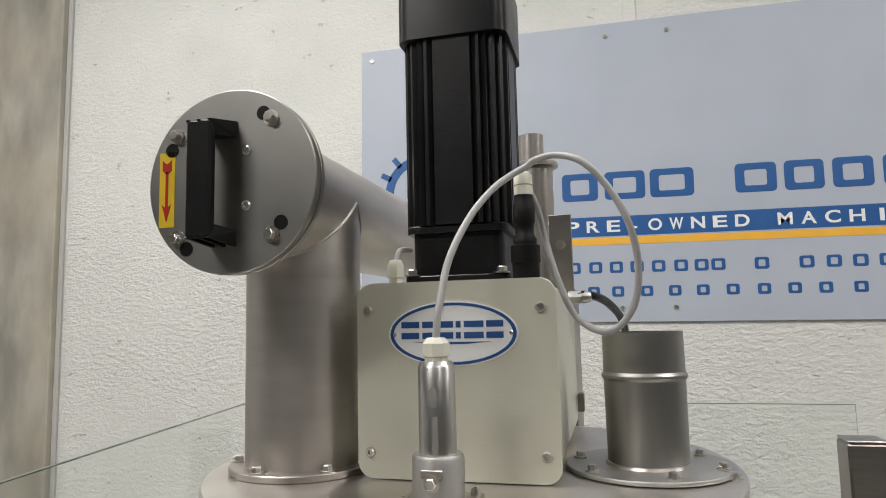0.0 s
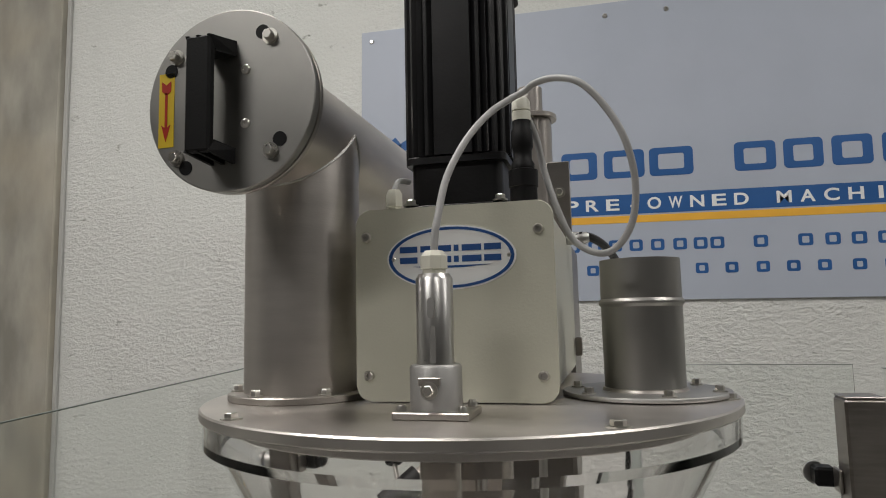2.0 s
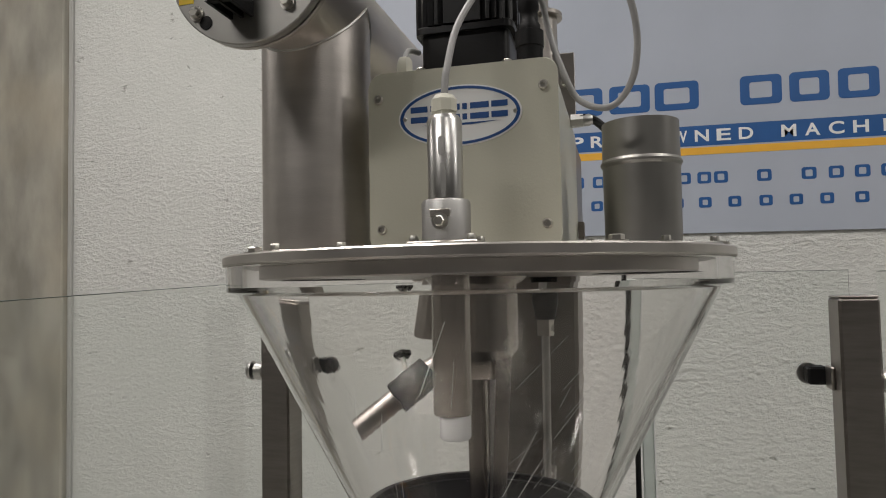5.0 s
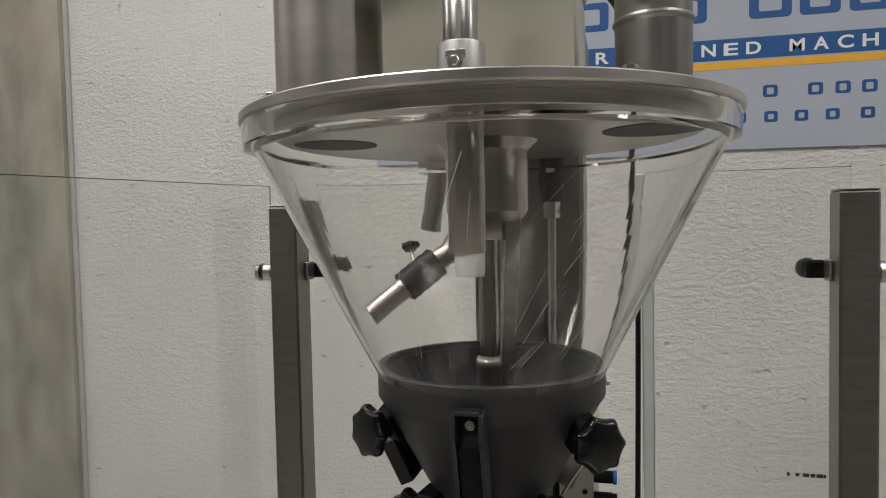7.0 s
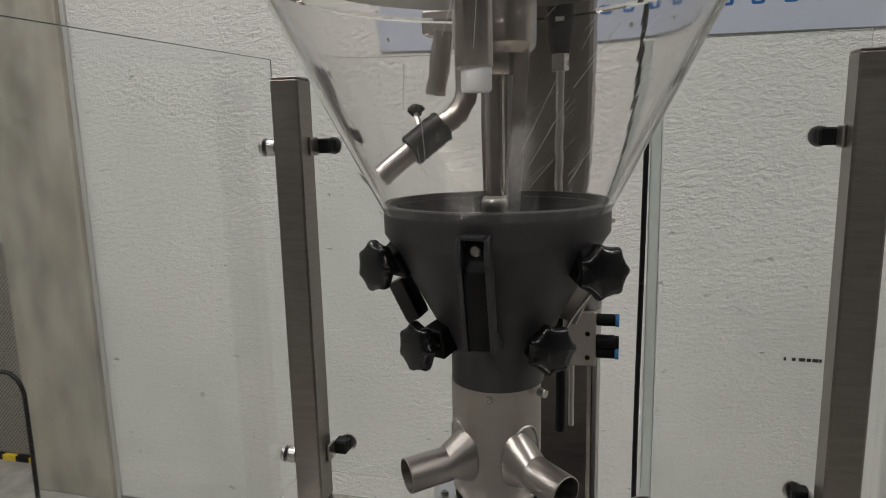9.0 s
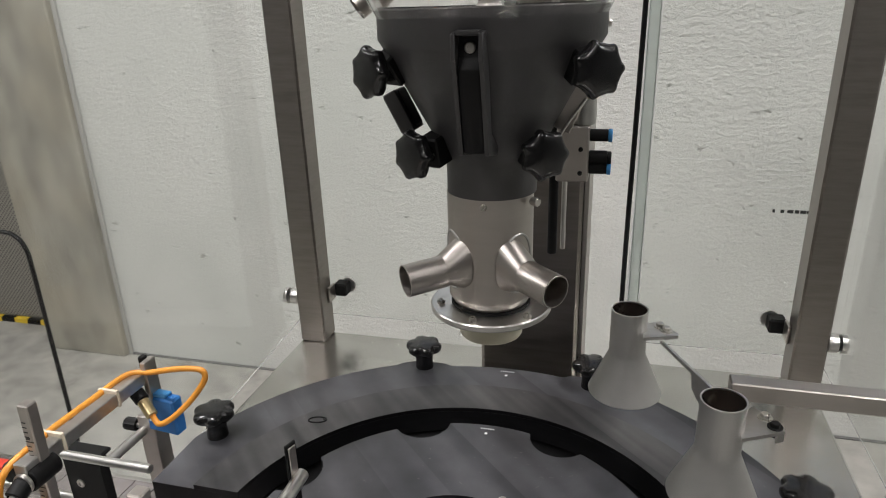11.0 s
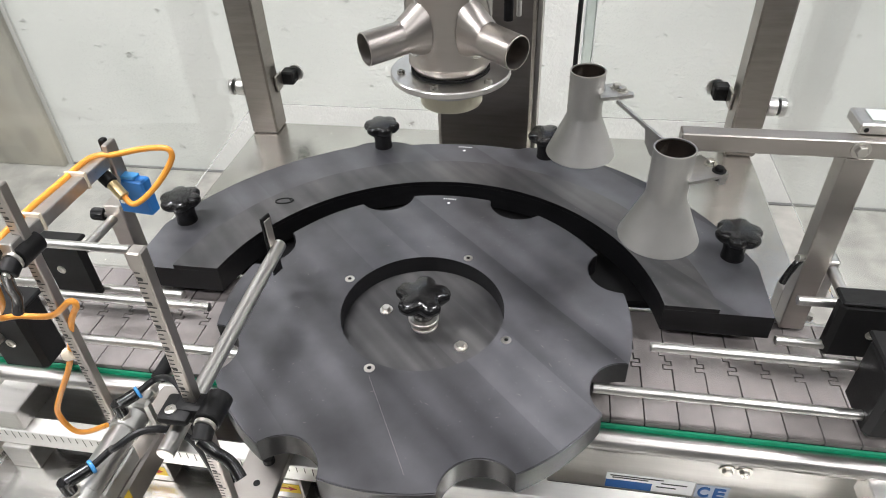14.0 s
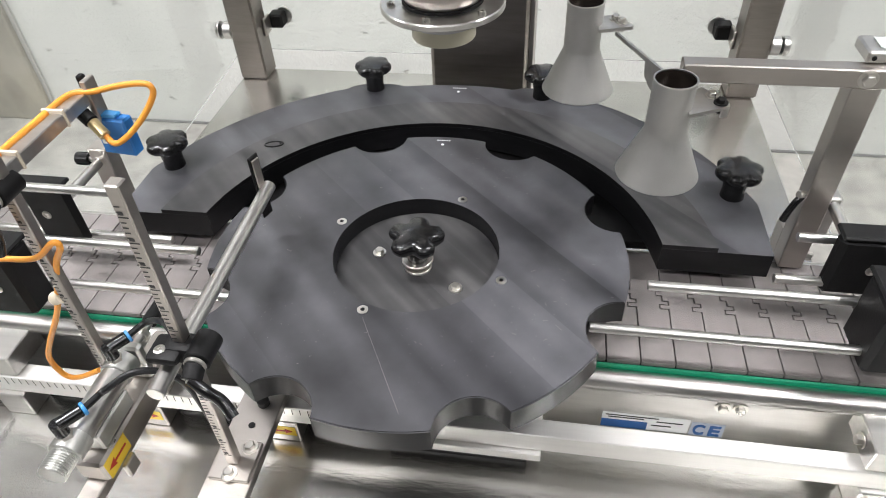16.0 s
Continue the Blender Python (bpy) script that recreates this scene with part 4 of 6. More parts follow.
part("end_cap", prism(mesh(), squarish(0.0568, 0.014), 2.386, 2.46, pose(MX, MY, 0), 0.006), MOTOR, motor)
for sx in (-0.045, 0.045):
    for sy in (-0.0505, 0.0505):
        part("mount_bolt", bolt(mesh(), (MX + sx, MY + sy, 2.144), (0, 0, 1), 0.005, 0.006), BOLT, motor)

plug = thing("round_connector", "black round cable connector with an ivory gland", "connector", (0.0855, 0.13, 2.136))
pm = pose(0.0855, 0.132, 0)
part("socket_base", lathe(mesh(), [(0, 2.136), (0.0125, 2.136), (0.0125, 2.15), (0.0135, 2.151), (0.0135, 2.166), (0.011, 2.167), (0, 2.167)], pm, 28), MATTBLACK, plug)
part("body", lathe(mesh(), [(0, 2.167), (0.0105, 2.167), (0.0108, 2.172), (0.0085, 2.176), (0.0085, 2.185), (0.0098, 2.188), (0.0098, 2.203), (0.0085, 2.206), (0.0085, 2.213), (0, 2.213)], pm, 28), MATTBLACK, plug)
part("gland", lathe(mesh(), [(0, 2.213), (0.0088, 2.213), (0.0088, 2.221), (0.0074, 2.222), (0.0088, 2.223), (0.0085, 2.231), (0.006, 2.235), (0, 2.235)], pm, 20), IVORY, plug)
plug2 = thing("cable_gland", "small ivory cable gland beside the motor", "gland", (-0.034, 0.15, 2.136))
part("body", lathe(mesh(), [(0, 2.136), (0.007, 2.136), (0.007, 2.142), (0.0085, 2.143), (0.0085, 2.155), (0.006, 2.16), (0, 2.16)], pose(-0.045, 0.147, 0), 6), IVORY, plug2)
part("lead", hose(mesh(), [(-0.045, 0.147, 2.158), (-0.043, 0.155, 2.17), (-0.036, 0.17, 2.172)], 0.0028), GREYCABLE, plug2)
stack = thing("vent_pipe", "thin stainless vent pipe with a flange behind the motor", "pipe", (0.055, 0.47, 2.14))
part("lower_pipe", rod(mesh(), (0.057, 0.5, 2.141), (0.057, 0.5, 2.322), 0.026, 32), STEEL, stack)
part("flange", rod(mesh(), (0.057, 0.5, 2.322), (0.057, 0.5, 2.329), 0.034, 36), STEEL, stack)
part("upper_pipe", pipe(mesh(), (0.052, 0.5, 2.329), (0.052, 0.5, 2.372), 0.019, 0.002), STEEL, stack)
lug = thing("bracket", "small bolted stainless bracket on the housing", "bracket", (0.09, 0.42, 2.135))
part("plate", box(mesh(), 0.082, 0.112, 0.405, 0.41, 2.1335, 2.236, 0.001), STEEL, lug)
part("bolt", bolt(mesh(), (0.098, 0.405, 2.195), (0, -1, 0), 0.005, 0.005), BOLT, lug)

# level probe on the lid
SX, SY = 0.0235, 0.041
probe = thing("level_probe", "polished stainless level probe clamped in a lid socket", "probe", (SX, SY, LID))
sm = pose(SX, SY, 0)
part("square_flange", box(mesh(), SX - 0.029, SX + 0.031, SY - 0.024, SY + 0.024, LID, LID + 0.006, 0.001), STEEL, probe)
for dx in (-0.023, 0.025):
    for dy in (-0.018, 0.018):
        part("flange_bolt", socket(mesh(), (SX + dx, SY + dy, LID + 0.006), (0, 0, 1), 0.004, 0.005), BOLT, probe)
part("socket", lathe(mesh(), [(0, LID + 0.006), (0.0205, LID + 0.006), (0.0205, LID + 0.038), (0.019, LID + 0.0405), (0.0145, LID + 0.0405), (0, LID + 0.0405)], sm, 40), BEAD, probe)
part("clamp_screw", bolt(mesh(), (SX, SY - 0.0205, LID + 0.022), (0, -1, 0), 0.0045, 0.005), BOLT, probe)
part("clamp_slot", box(mesh(), SX - 0.0085, SX + 0.0085, SY - 0.0213, SY - 0.018, LID + 0.0255, LID + 0.0315, 0.0004), STEEL, probe)
part("body", lathe(mesh(), [(0, LID + 0.04), (0.0148, LID + 0.04), (0.0148, LID + 0.107), (0.0138, LID + 0.1085), (0.0125, LID + 0.111), (0, LID + 0.111)], sm, 40), POLISHED, probe)
part("window", prism(mesh(), rounded(0.0058, 0.016, 0.0028, 5), 0.0, 0.0012, facing(SX + 0.001, SY - 0.0143, LID + 0.084)), BEAD, probe)
part("name_groove", prism(mesh(), rounded(0.0045, 0.028, 0.001, 3), 0.0, 0.0008, facing(SX + 0.002, SY - 0.0143, LID + 0.056)), BEAD, probe)
part("gland_nut", lathe(mesh(), [(0, LID + 0.111), (0.0095, LID + 0.111), (0.0095, LID + 0.1145), (0.0112, LID + 0.115), (0.0112, LID + 0.125), (0.0075, LID + 0.1295), (0, LID + 0.1295)], sm, 8), IVORY, probe)
part("lower_tube", lathe(mesh(), [(0, 1.823), (0.0152, 1.823), (0.0157, 1.824), (0.0157, 1.9465), (0, 1.9465)], pose(SX + 0.0025, SY, 0), 36), INNER, probe)
part("tip", lathe(mesh(), [(0, 1.803), (0.0115, 1.803), (0.0128, 1.805), (0.0128, 1.823), (0, 1.823)], pose(SX + 0.0045, SY, 0), 28), WHITE, probe, "white plastic probe tip")
solo("probe_cable", hose(mesh(), [(SX, SY, 2.08), (0.0245, 0.0425, 2.1), (0.026, 0.045, 2.112), (0.031, 0.06, 2.15), (0.045, 0.08, 2.187), (0.062, 0.1, 2.214), (0.077, 0.115, 2.229), (0.09, 0.12, 2.237), (0.101, 0.115, 2.242), (0.119, 0.11, 2.243), (0.141, 0.1, 2.233), (0.161, 0.1, 2.21), (0.176, 0.1, 2.18), (0.183, 0.11, 2.147), (0.18, 0.12, 2.114), (0.167, 0.13, 2.093), (0.15, 0.13, 2.087), (0.128, 0.14, 2.101), (0.114, 0.14, 2.132), (0.103, 0.148, 2.17), (0.097, 0.145, 2.2), (0.089, 0.134, 2.222), (0.0855, 0.132, 2.233)], 0.0031, 12), GREYCABLE, "grey cable looping from the probe to the motor connector", "cable", (SX, SY, 2.08))

# outlet stub
OX, OY = 0.186, 0.2
stub = thing("inlet_stub", "grey stainless inlet stub with a rolled bead on a round flange", "pipe stub", (OX, OY, LID))
om = pose(OX, OY, 0)
part("flange", lathe(mesh(), [(0.03, LID + 0.001), (0.0765, LID + 0.001), (0.0772, LID + 0.002), (0.0772, LID + 0.004), (0.0765, LID + 0.005), (0.03, LID + 0.005)], om, 72), BEAD, stub)
part("tube", lathe(mesh(), [(0.0372, LID + 0.004), (0.0378, LID + 0.083), (0.0398, LID + 0.086), (0.0398, LID + 0.088), (0.0378, LID + 0.091), (0.0375, LID + 0.128), (0.036, LID + 0.128), (0.036, LID + 0.004), (0.0372, LID + 0.004)], om, 64), COVER, stub, angle=18)
part("weld_seam", lathe(mesh(), [(0.037, LID + 0.005), (0.0398, LID + 0.005), (0.0385, LID + 0.0075), (0.037, LID + 0.008)], om, 64), STEEL, stub)
for a in (-140, -75, -15, 40, 100, 165):
    c, s = math.cos(radians(a)), math.sin(radians(a))
    part("flange_bolt", bolt(mesh(), (OX + 0.066 * c, OY + 0.066 * s, LID + 0.005), (0, 0, 1), 0.0042, 0.0055), BOLT, stub)

# inside the hopper
auger = thing("auger_shaft", "stainless auger shaft with its bearing tube and agitator blade", "auger", (AX, AY, 1.6))
part("bearing_tube", lathe(mesh(), [(0, 1.85), (0.037, 1.85), (0.0445, 1.86), (0.0445, 1.925), (0.056, 1.9358), (0.052, 1.9358), (0, 1.934)], at, 64), INNER, auger, "wide bearing tube flared under the lid")
part("nut", lathe(mesh(), [(0, 1.829), (0.025, 1.829), (0.027, 1.832), (0.027, 1.85), (0, 1.85)], at, 8), INNER, auger)
part("side_rod", rod(mesh(), (AX + 0.0155, AY - 0.006, 1.69), (AX + 0.018, AY - 0.006, 1.83), 0.0032, 14), POLISHED, auger)
part("shaft", rod(mesh(), (AX, AY, 1.6), (AX, AY, 1.846), 0.0105, 28), INNER, auger)
part("coupling", lathe(mesh(), [(0, 1.655), (0.0145, 1.655), (0.0145, 1.687), (0.0158, 1.689), (0.0158, 1.697), (0.014, 1.7), (0.011, 1.702), (0, 1.702)], at, 32), POLISHED, auger)
blade = mesh()
prism(blade, [(0.014, 1.645), (0.0255, 1.645), (0.0275, 1.675), (0.039, 1.852), (0.023, 1.852), (0.0165, 1.72)][::-1], -0.0015, 0.0015, Matrix.Translation((AX, AY - 0.01, 0)) @ pose(0, 0, 0, 90, 0, 0))
part("agitator_blade", blade, INNER, auger)

# filling tube below the collar
fill = thing("filling_tube", "brushed stainless filling tube with two side spouts and a round flange", "filling tube", (AX - 0.003, AY, 1.3))
ft = pose(AX - 0.002, AY, 0)
SPOUTS = [(Vector((AX, AY - 0.012, 1.408)), Vector((-0.086, 0.146, 1.397))), (Vector((AX, AY - 0.012, 1.408)), Vector((0.098, 0.152, 1.396)))]
shell = lathe(mesh(), [(0.0475, 1.492), (0.0515, 1.492)] + [(0.0514, 1.492 - 0.004 * k) for k in range(1, 34)] + [(0.046, 1.352), (0.046, 1.34), (0.0435, 1.34)], ft, 120)
shell.faces.ensure_lookup_table()
cut = []
for f in shell.faces:
    c = f.calc_center_median()
    for root, tip in SPOUTS:
        d = (tip - root).normalized()
        along = (c - root).dot(d)
        if along > 0.02 and ((c - root) - d * along).length < 0.0185:
            cut.append(f)
bmesh.ops.delete(shell, geom=list(set(cut)), context="FACES")
part("tube", shell, STEEL, fill)
part("flange_disc", lathe(mesh(), [(0.04, 1.339), (0.0742, 1.339), (0.0755, 1.3405), (0.0755, 1.346), (0.0742, 1.3475), (0.04, 1.3475)], ft, 80), POLISHED, fill)
part("seal_ring", lathe(mesh(), [(0.046, 1.3475), (0.0495, 1.3475), (0.0495, 1.351), (0.046, 1.351)], ft, 64), MATTBLACK, fill)
part("lower_ring", lathe(mesh(), [(0.03, 1.322), (0.042, 1.322), (0.043, 1.324), (0.043, 1.339), (0.03, 1.339)], ft, 56), POLISHED, fill)
part("nozzle", lathe(mesh(), [(0.0335, 1.303), (0.0385, 1.303), (0.0398, 1.305), (0.0398, 1.322), (0.0335, 1.322), (0.0335, 1.303)], ft, 56), NOZZLE, fill, "cream plastic filling nozzle")
for a in (-160, -100, -40, 20, 80, 140):
    c, s = math.cos(radians(a)), math.sin(radians(a))
    part("disc_bolt", socket(mesh(), (AX + 0.065 * c, AY + 0.065 * s, 1.3475), (0, 0, 1), 0.005, 0.005), BOLT, fill)
for side, tip in ((-1, (-0.074, 0.122, 1.401)), (1, (0.098, 0.122, 1.402))):
    tip = Vector(tip)
    root = Vector((AX, AY - 0.012, 1.408))
    way = (tip - root).normalized()
    m = aim(root, tip)
    spout = part("spout", pipe(mesh(), root + way * 0.062, tip, 0.0192, 0.0014, 36), STEEL, fill, "open side spout")
    sad = mesh()
    rings = []
    for d, up, wide in ((0.036, 0.041, 0.0225), (0.05, 0.031, 0.0215), (0.066, 0.0198, 0.0198)):
        ring = []
        for k in range(32):
            a = 2 * math.pi * k / 32
            across = Vector((-way.y, way.x, 0)).normalized()
            ring.append(sad.verts.new(root + way * d + across * wide * math.cos(a) + Vector((0, 0, 1)) * up * math.sin(a) * (1.0 if math.sin(a) > 0 else 0.72)))
        rings.append(ring)
    for a, b in zip(rings, rings[1:]):
        for k in range(32):
            sad.faces.new((a[k], a[(k + 1) % 32], b[(k + 1) % 32], b[k]))
    part("saddle", sad, STEEL, fill, angle=60)
    seam = mesh()
    ring = []
    for k in range(33):
        a = 2 * math.pi * k / 32
        h = 1.406 + (0.042 if math.sin(a) > 0 else 0.03) * math.sin(a)
        ang = math.atan2(way.y, way.x) + 0.46 * math.cos(a)
        ring.append((AX - 0.002 + 0.0515 * math.cos(ang), AY + 0.0515 * math.sin(ang), h))
    hose(seam, ring, 0.0016, 6, 1)
    part("weld_seam", seam, BEAD, fill)
part("tube_screw", socket(mesh(), (AX, AY - 0.0515, 1.484), (0, -1, 0), 0.004, 0.003), BOLT, fill)
part("latch_pin", rod(mesh(), (AX + 0.05, AY - 0.02, 1.485), (AX + 0.058, AY - 0.026, 1.485), 0.005), BOLT, fill)

# handle, latches and knobs on the collar
hd = thing("collar_handle", "black bow handle on the collar front", "handle", (0.016, 0.1, 1.56))
bow = mesh()
prof = [(0.088, 1.6725), (0.081, 1.672), (0.080, 1.651), (0.0735, 1.641), (0.0925, 1.559), (0.135, 1.55), (0.142, 1.556), (0.104, 1.575), (0.093, 1.64), (0.09, 1.652)]
va = [bow.verts.new((0.0045, y, z)) for y, z in prof]
vb = [bow.verts.new((0.0265, y, z)) for y, z in prof]
bow.faces.new(va)
bow.faces.new(vb[::-1])
for k in range(len(prof)):
    bow.faces.new((va[k], va[(k + 1) % len(prof)], vb[(k + 1) % len(prof)], vb[k]))
bmesh.ops.bevel(bow, geom=bow.edges[:], offset=0.0016, segments=1, affect="EDGES")
part("bow", bow, MATTBLACK, hd)
for x0, x1 in ((0.0, 0.0045), (0.0265, 0.031)):
    cheek = mesh()
    rim_line = [(0.089, 1.6765), (0.068, 1.674), (0.066, 1.65), (0.0725, 1.641), (0.0915, 1.557), (0.136, 1.548), (0.143, 1.556), (0.105, 1.576), (0.094, 1.64), (0.091, 1.652)]
    va = [cheek.verts.new((x0, y, z)) for y, z in rim_line]
    vb = [cheek.verts.new((x1, y, z)) for y, z in rim_line]
    cheek.faces.new(va)
    cheek.faces.new(vb[::-1])
    for k in range(len(rim_line)):
        cheek.faces.new((va[k], va[(k + 1) % len(rim_line)], vb[(k + 1) % len(rim_line)], vb[k]))
    bmesh.ops.bevel(cheek, geom=cheek.edges[:], offset=0.0009, segments=1, affect="EDGES")
    part("cheek", cheek, CONEGREY, hd, "dark grey handle cheek")
part("top_lip", box(mesh(), 0.004, 0.027, 0.068, 0.089, 1.672, 1.6765, 0.001), CONEGREY, hd)
part("screw", socket(mesh(), (0.016, 0.0803, 1.661), (0, -1, 0.1), 0.0055, 0.002), BOLT, hd)
for side, px, py, pz, qx in ((-1, -0.098, 0.128, 1.634, -0.057), (1, 0.128, 0.126, 1.636, 0.077)):
    out = Vector((side * 0.55, -0.83, 0.05)).normalized()
    upper = Vector((px, py, pz)) - out * 0.02
    lower = Vector((qx, 0.133 if side < 0 else 0.150, 1.547)) - out * 0.02
    for p, q in ((upper, Vector((AX + side * 0.086, 0.165, 1.65))), (lower, Vector((AX + side * 0.05, 0.17, 1.55)))):
        star_knob(hop, "black seven-lobed clamping knob", aim(p, p + out), 7, 0.0258, 0.022, 0.012, 0.01, -0.07)
        part("clamp_block", box(mesh(), -0.013, 0.013, -0.017, 0.017, -0.004, (p - q).length, 0.002, aim(p, q)), MATTBLACK, hop, "black clamp block")
lat = thing("latch", "grey steel toggle latch on the collar flank", "latch", (-0.098, 0.19, 1.6))
tilt = aim((-0.099, 0.19, 1.607), (-0.068, 0.19, 1.545))
part("plate", box(mesh(), -0.018, 0.018, -0.008, 0.008, 0, 0.05, 0.001, tilt), CONEGREY, lat)
for y0 in (-0.0105, 0.0085):
    part("lever", box(mesh(), -0.013, 0.013, y0, y0 + 0.002, 0.002, 0.046, 0.0006, tilt), MATTBLACK, lat)
lat2 = thing("latch", "bright steel toggle latch on the collar flank", "latch", (0.098, 0.2, 1.59))
tilt = aim((0.108, 0.2, 1.612), (0.08, 0.2, 1.548))
part("plate", box(mesh(), -0.006, 0.006, -0.014, 0.014, 0, 0.05, 0.001, tilt), STEEL, lat2)
part("wire", hose(mesh(), [(0.118, 0.19, 1.6), (0.1, 0.185, 1.575), (0.085, 0.18, 1.55)], 0.0015, 8), POLISHED, lat2)

# valve block beside the column
vb2 = thing("valve_block", "steel pneumatic valve block with black push-in silencers", "valve block", (0.1, 0.33, 1.48))
part("body", box(mesh(), 0.079, 0.119, 0.28, 0.36, 1.483, 1.553, 0.002), STEEL, vb2)
part("mount", box(mesh(), 0.082, 0.112, 0.36, 0.499, 1.5, 1.545, 0.002), STEEL, vb2)
part("head", rod(mesh(), (0.112, 0.3, 1.553), (0.112, 0.3, 1.585), 0.013, 24), ALU, vb2)
part("bowl", lathe(mesh(), [(0, 1.585), (0.013, 1.585), (0.0145, 1.59), (0.0145, 1.612), (0.012, 1.618), (0, 1.618)], pose(0.114, 0.3, 0), 24), NOZZLE, vb2, "yellowed clear filter bowl")
part("arm", box(mesh(), 0.05, 0.115, 0.29, 0.3, 1.556, 1.566, 0.001), STEEL, vb2)
for z, black in ((1.541, 0), (1.513, 1), (1.5, 0)):
    fitt = part("silencer", rod(mesh(), (0.119, 0.29, z), (0.141, 0.29, z), 0.0075 if not black else 0.009, 18), MATTBLACK, vb2)
    part("tip", rod(mesh(), (0.141, 0.29, z), (0.146, 0.29, z), 0.0082, 18), MATTBLACK if black else PUSHBLUE, fitt)
for z in (1.495, 1.525):
    part("screw", socket(mesh(), (0.109, 0.28, z), (0, -1, 0), 0.003, 0.002), MATTBLACK, vb2)

# sampling spout and conduit behind the hopper
sp = thing("angled_spout", "angled stainless spout with a black clamp and wing knob", "spout", (-0.2, 0.55, 1.72))
part("tube", pipe(mesh(), (-0.172, 0.56, 1.765), (-0.262, 0.505, 1.693), 0.0185, 0.0015, 32), STEEL, sp)
part("clamp", rod(mesh(), (-0.15, 0.572, 1.784), (-0.2, 0.54, 1.742), 0.027, 28), MATTBLACK, sp)
part("knob_stem", rod(mesh(), (-0.185, 0.555, 1.775), (-0.198, 0.575, 1.805), 0.004), BOLT, sp)
part("wing_knob", lathe(mesh(), [(0, 0), (0.012, 0.0), (0.015, 0.004), (0.014, 0.01), (0, 0.012)], aim((-0.198, 0.575, 1.805), (-0.205, 0.585, 1.83)), 36, 5, 0.12), MATTBLACK, sp)
part("elbow", hose(mesh(), [(-0.15, 0.575, 1.785), (-0.125, 0.585, 1.805), (-0.11, 0.59, 1.84), (-0.105, 0.59, 1.9), (-0.06, 0.58, 1.95)], 0.019, 20), STEEL, sp)
sp2 = thing("round_spout", "short slanted stainless spout behind the hopper", "spout", (-0.16, 0.62, 1.84))
part("tube", pipe(mesh(), (-0.172, 0.615, 1.838), (-0.15, 0.6, 1.94), 0.018, 0.0015, 32), STEEL, sp2)
part("holder", box(mesh(), -0.19, -0.06, 0.6, 0.64, 1.935, 1.975, 0.003), STEEL, sp2)
con = thing("conduit", "black tapered sensor plug on a thin stainless conduit", "conduit", (0.06, 0.455, 1.62))
cm = pose(0.06, 0.455, 0)
part("plug", lathe(mesh(), [(0, 1.875), (0.014, 1.875), (0.019, 1.9), (0.02, 1.955), (0, 1.955)], cm, 28), MATTBLACK, con)
part("plug_label", box(mesh(), 0.0535, 0.0655, 0.4348, 0.4375, 1.917, 1.923), WHITE, con, "tiny white label")
part("nut", lathe(mesh(), [(0, 1.852), (0.012, 1.852), (0.012, 1.875), (0, 1.875)], cm, 6), BOLT, con)
part("tube", rod(mesh(), (0.06, 0.455, 1.62), (0.06, 0.455, 1.852), 0.006), POLISHED, con)
part("clip", box(mesh(), 0.05, 0.07, 0.455, 0.5, 1.64, 1.66, 0.002), STEEL, con)
rodb = thing("guide_rod", "slim black and stainless guide rod beside the filling tube", "rod", (0.075, 0.4, 1.34))
part("rod", rod(mesh(), (0.066, 0.4, 1.34), (0.066, 0.4, 1.56), 0.007), MATTBLACK, rodb)
part("cross_tie", box(mesh(), 0.06, 0.09, 0.395, 0.5, 1.5, 1.51, 0.001), STEEL, rodb)
part("sleeve", rod(mesh(), (0.08, 0.42, 1.34), (0.08, 0.42, 1.5), 0.004), POLISHED, rodb)

# ---- star wheel, guide ring and their knobs ----
WZ = 1.125


def wheel_rim():
    pts = []
    for k in range(720):
        a = 2 * math.pi * k / 720
        near = (a - radians(22.5)) % radians(45)
        d = min(near, radians(45) - near)
        r = 0.25
        if d < radians(9.03):
            r = 0.262 * math.cos(d) - math.sqrt(max(0, 0.042 ** 2 - (0.262 * math.sin(d)) ** 2))
        pts.append((min(r, 0.25) * math.cos(a), min(r, 0.25) * math.sin(a)))
    return pts


wheel = thing("star_wheel", "large black plastic star wheel with eight round pockets", "star wheel", (0, 0, 1.055))
edge = wheel_rim()
edge.append(edge[0])
bore = [(0.1 * math.cos(2 * math.pi * k / 720), 0.1 * math.sin(2 * math.pi * k / 720)) for k in range(720)]
bore.append(bore[0])
inset = [(x * (1 - 0.0012 / math.hypot(x, y)), y * (1 - 0.0012 / math.hypot(x, y))) for x, y in edge]
disc = strip(mesh(), bore, edge, WZ - 0.031, WZ - 0.0012)
strip(disc, bore, inset, WZ - 0.0013, WZ)
shade_flanks(part("disc", disc, POM, wheel, "black disc with milling sweeps, scuffs and a pale scratch", 40))
part("hub_plate", lathe(mesh(), [(0, 1.085), (0.0995, 1.085), (0.0995, 1.101), (0, 1.101)], pose(0, 0, 0), 96), SCUFFED, wheel)
part("shaft", rod(mesh(), (0, 0, DECK_Z), (0, 0, 1.086), 0.03, 32), STEEL, wheel)
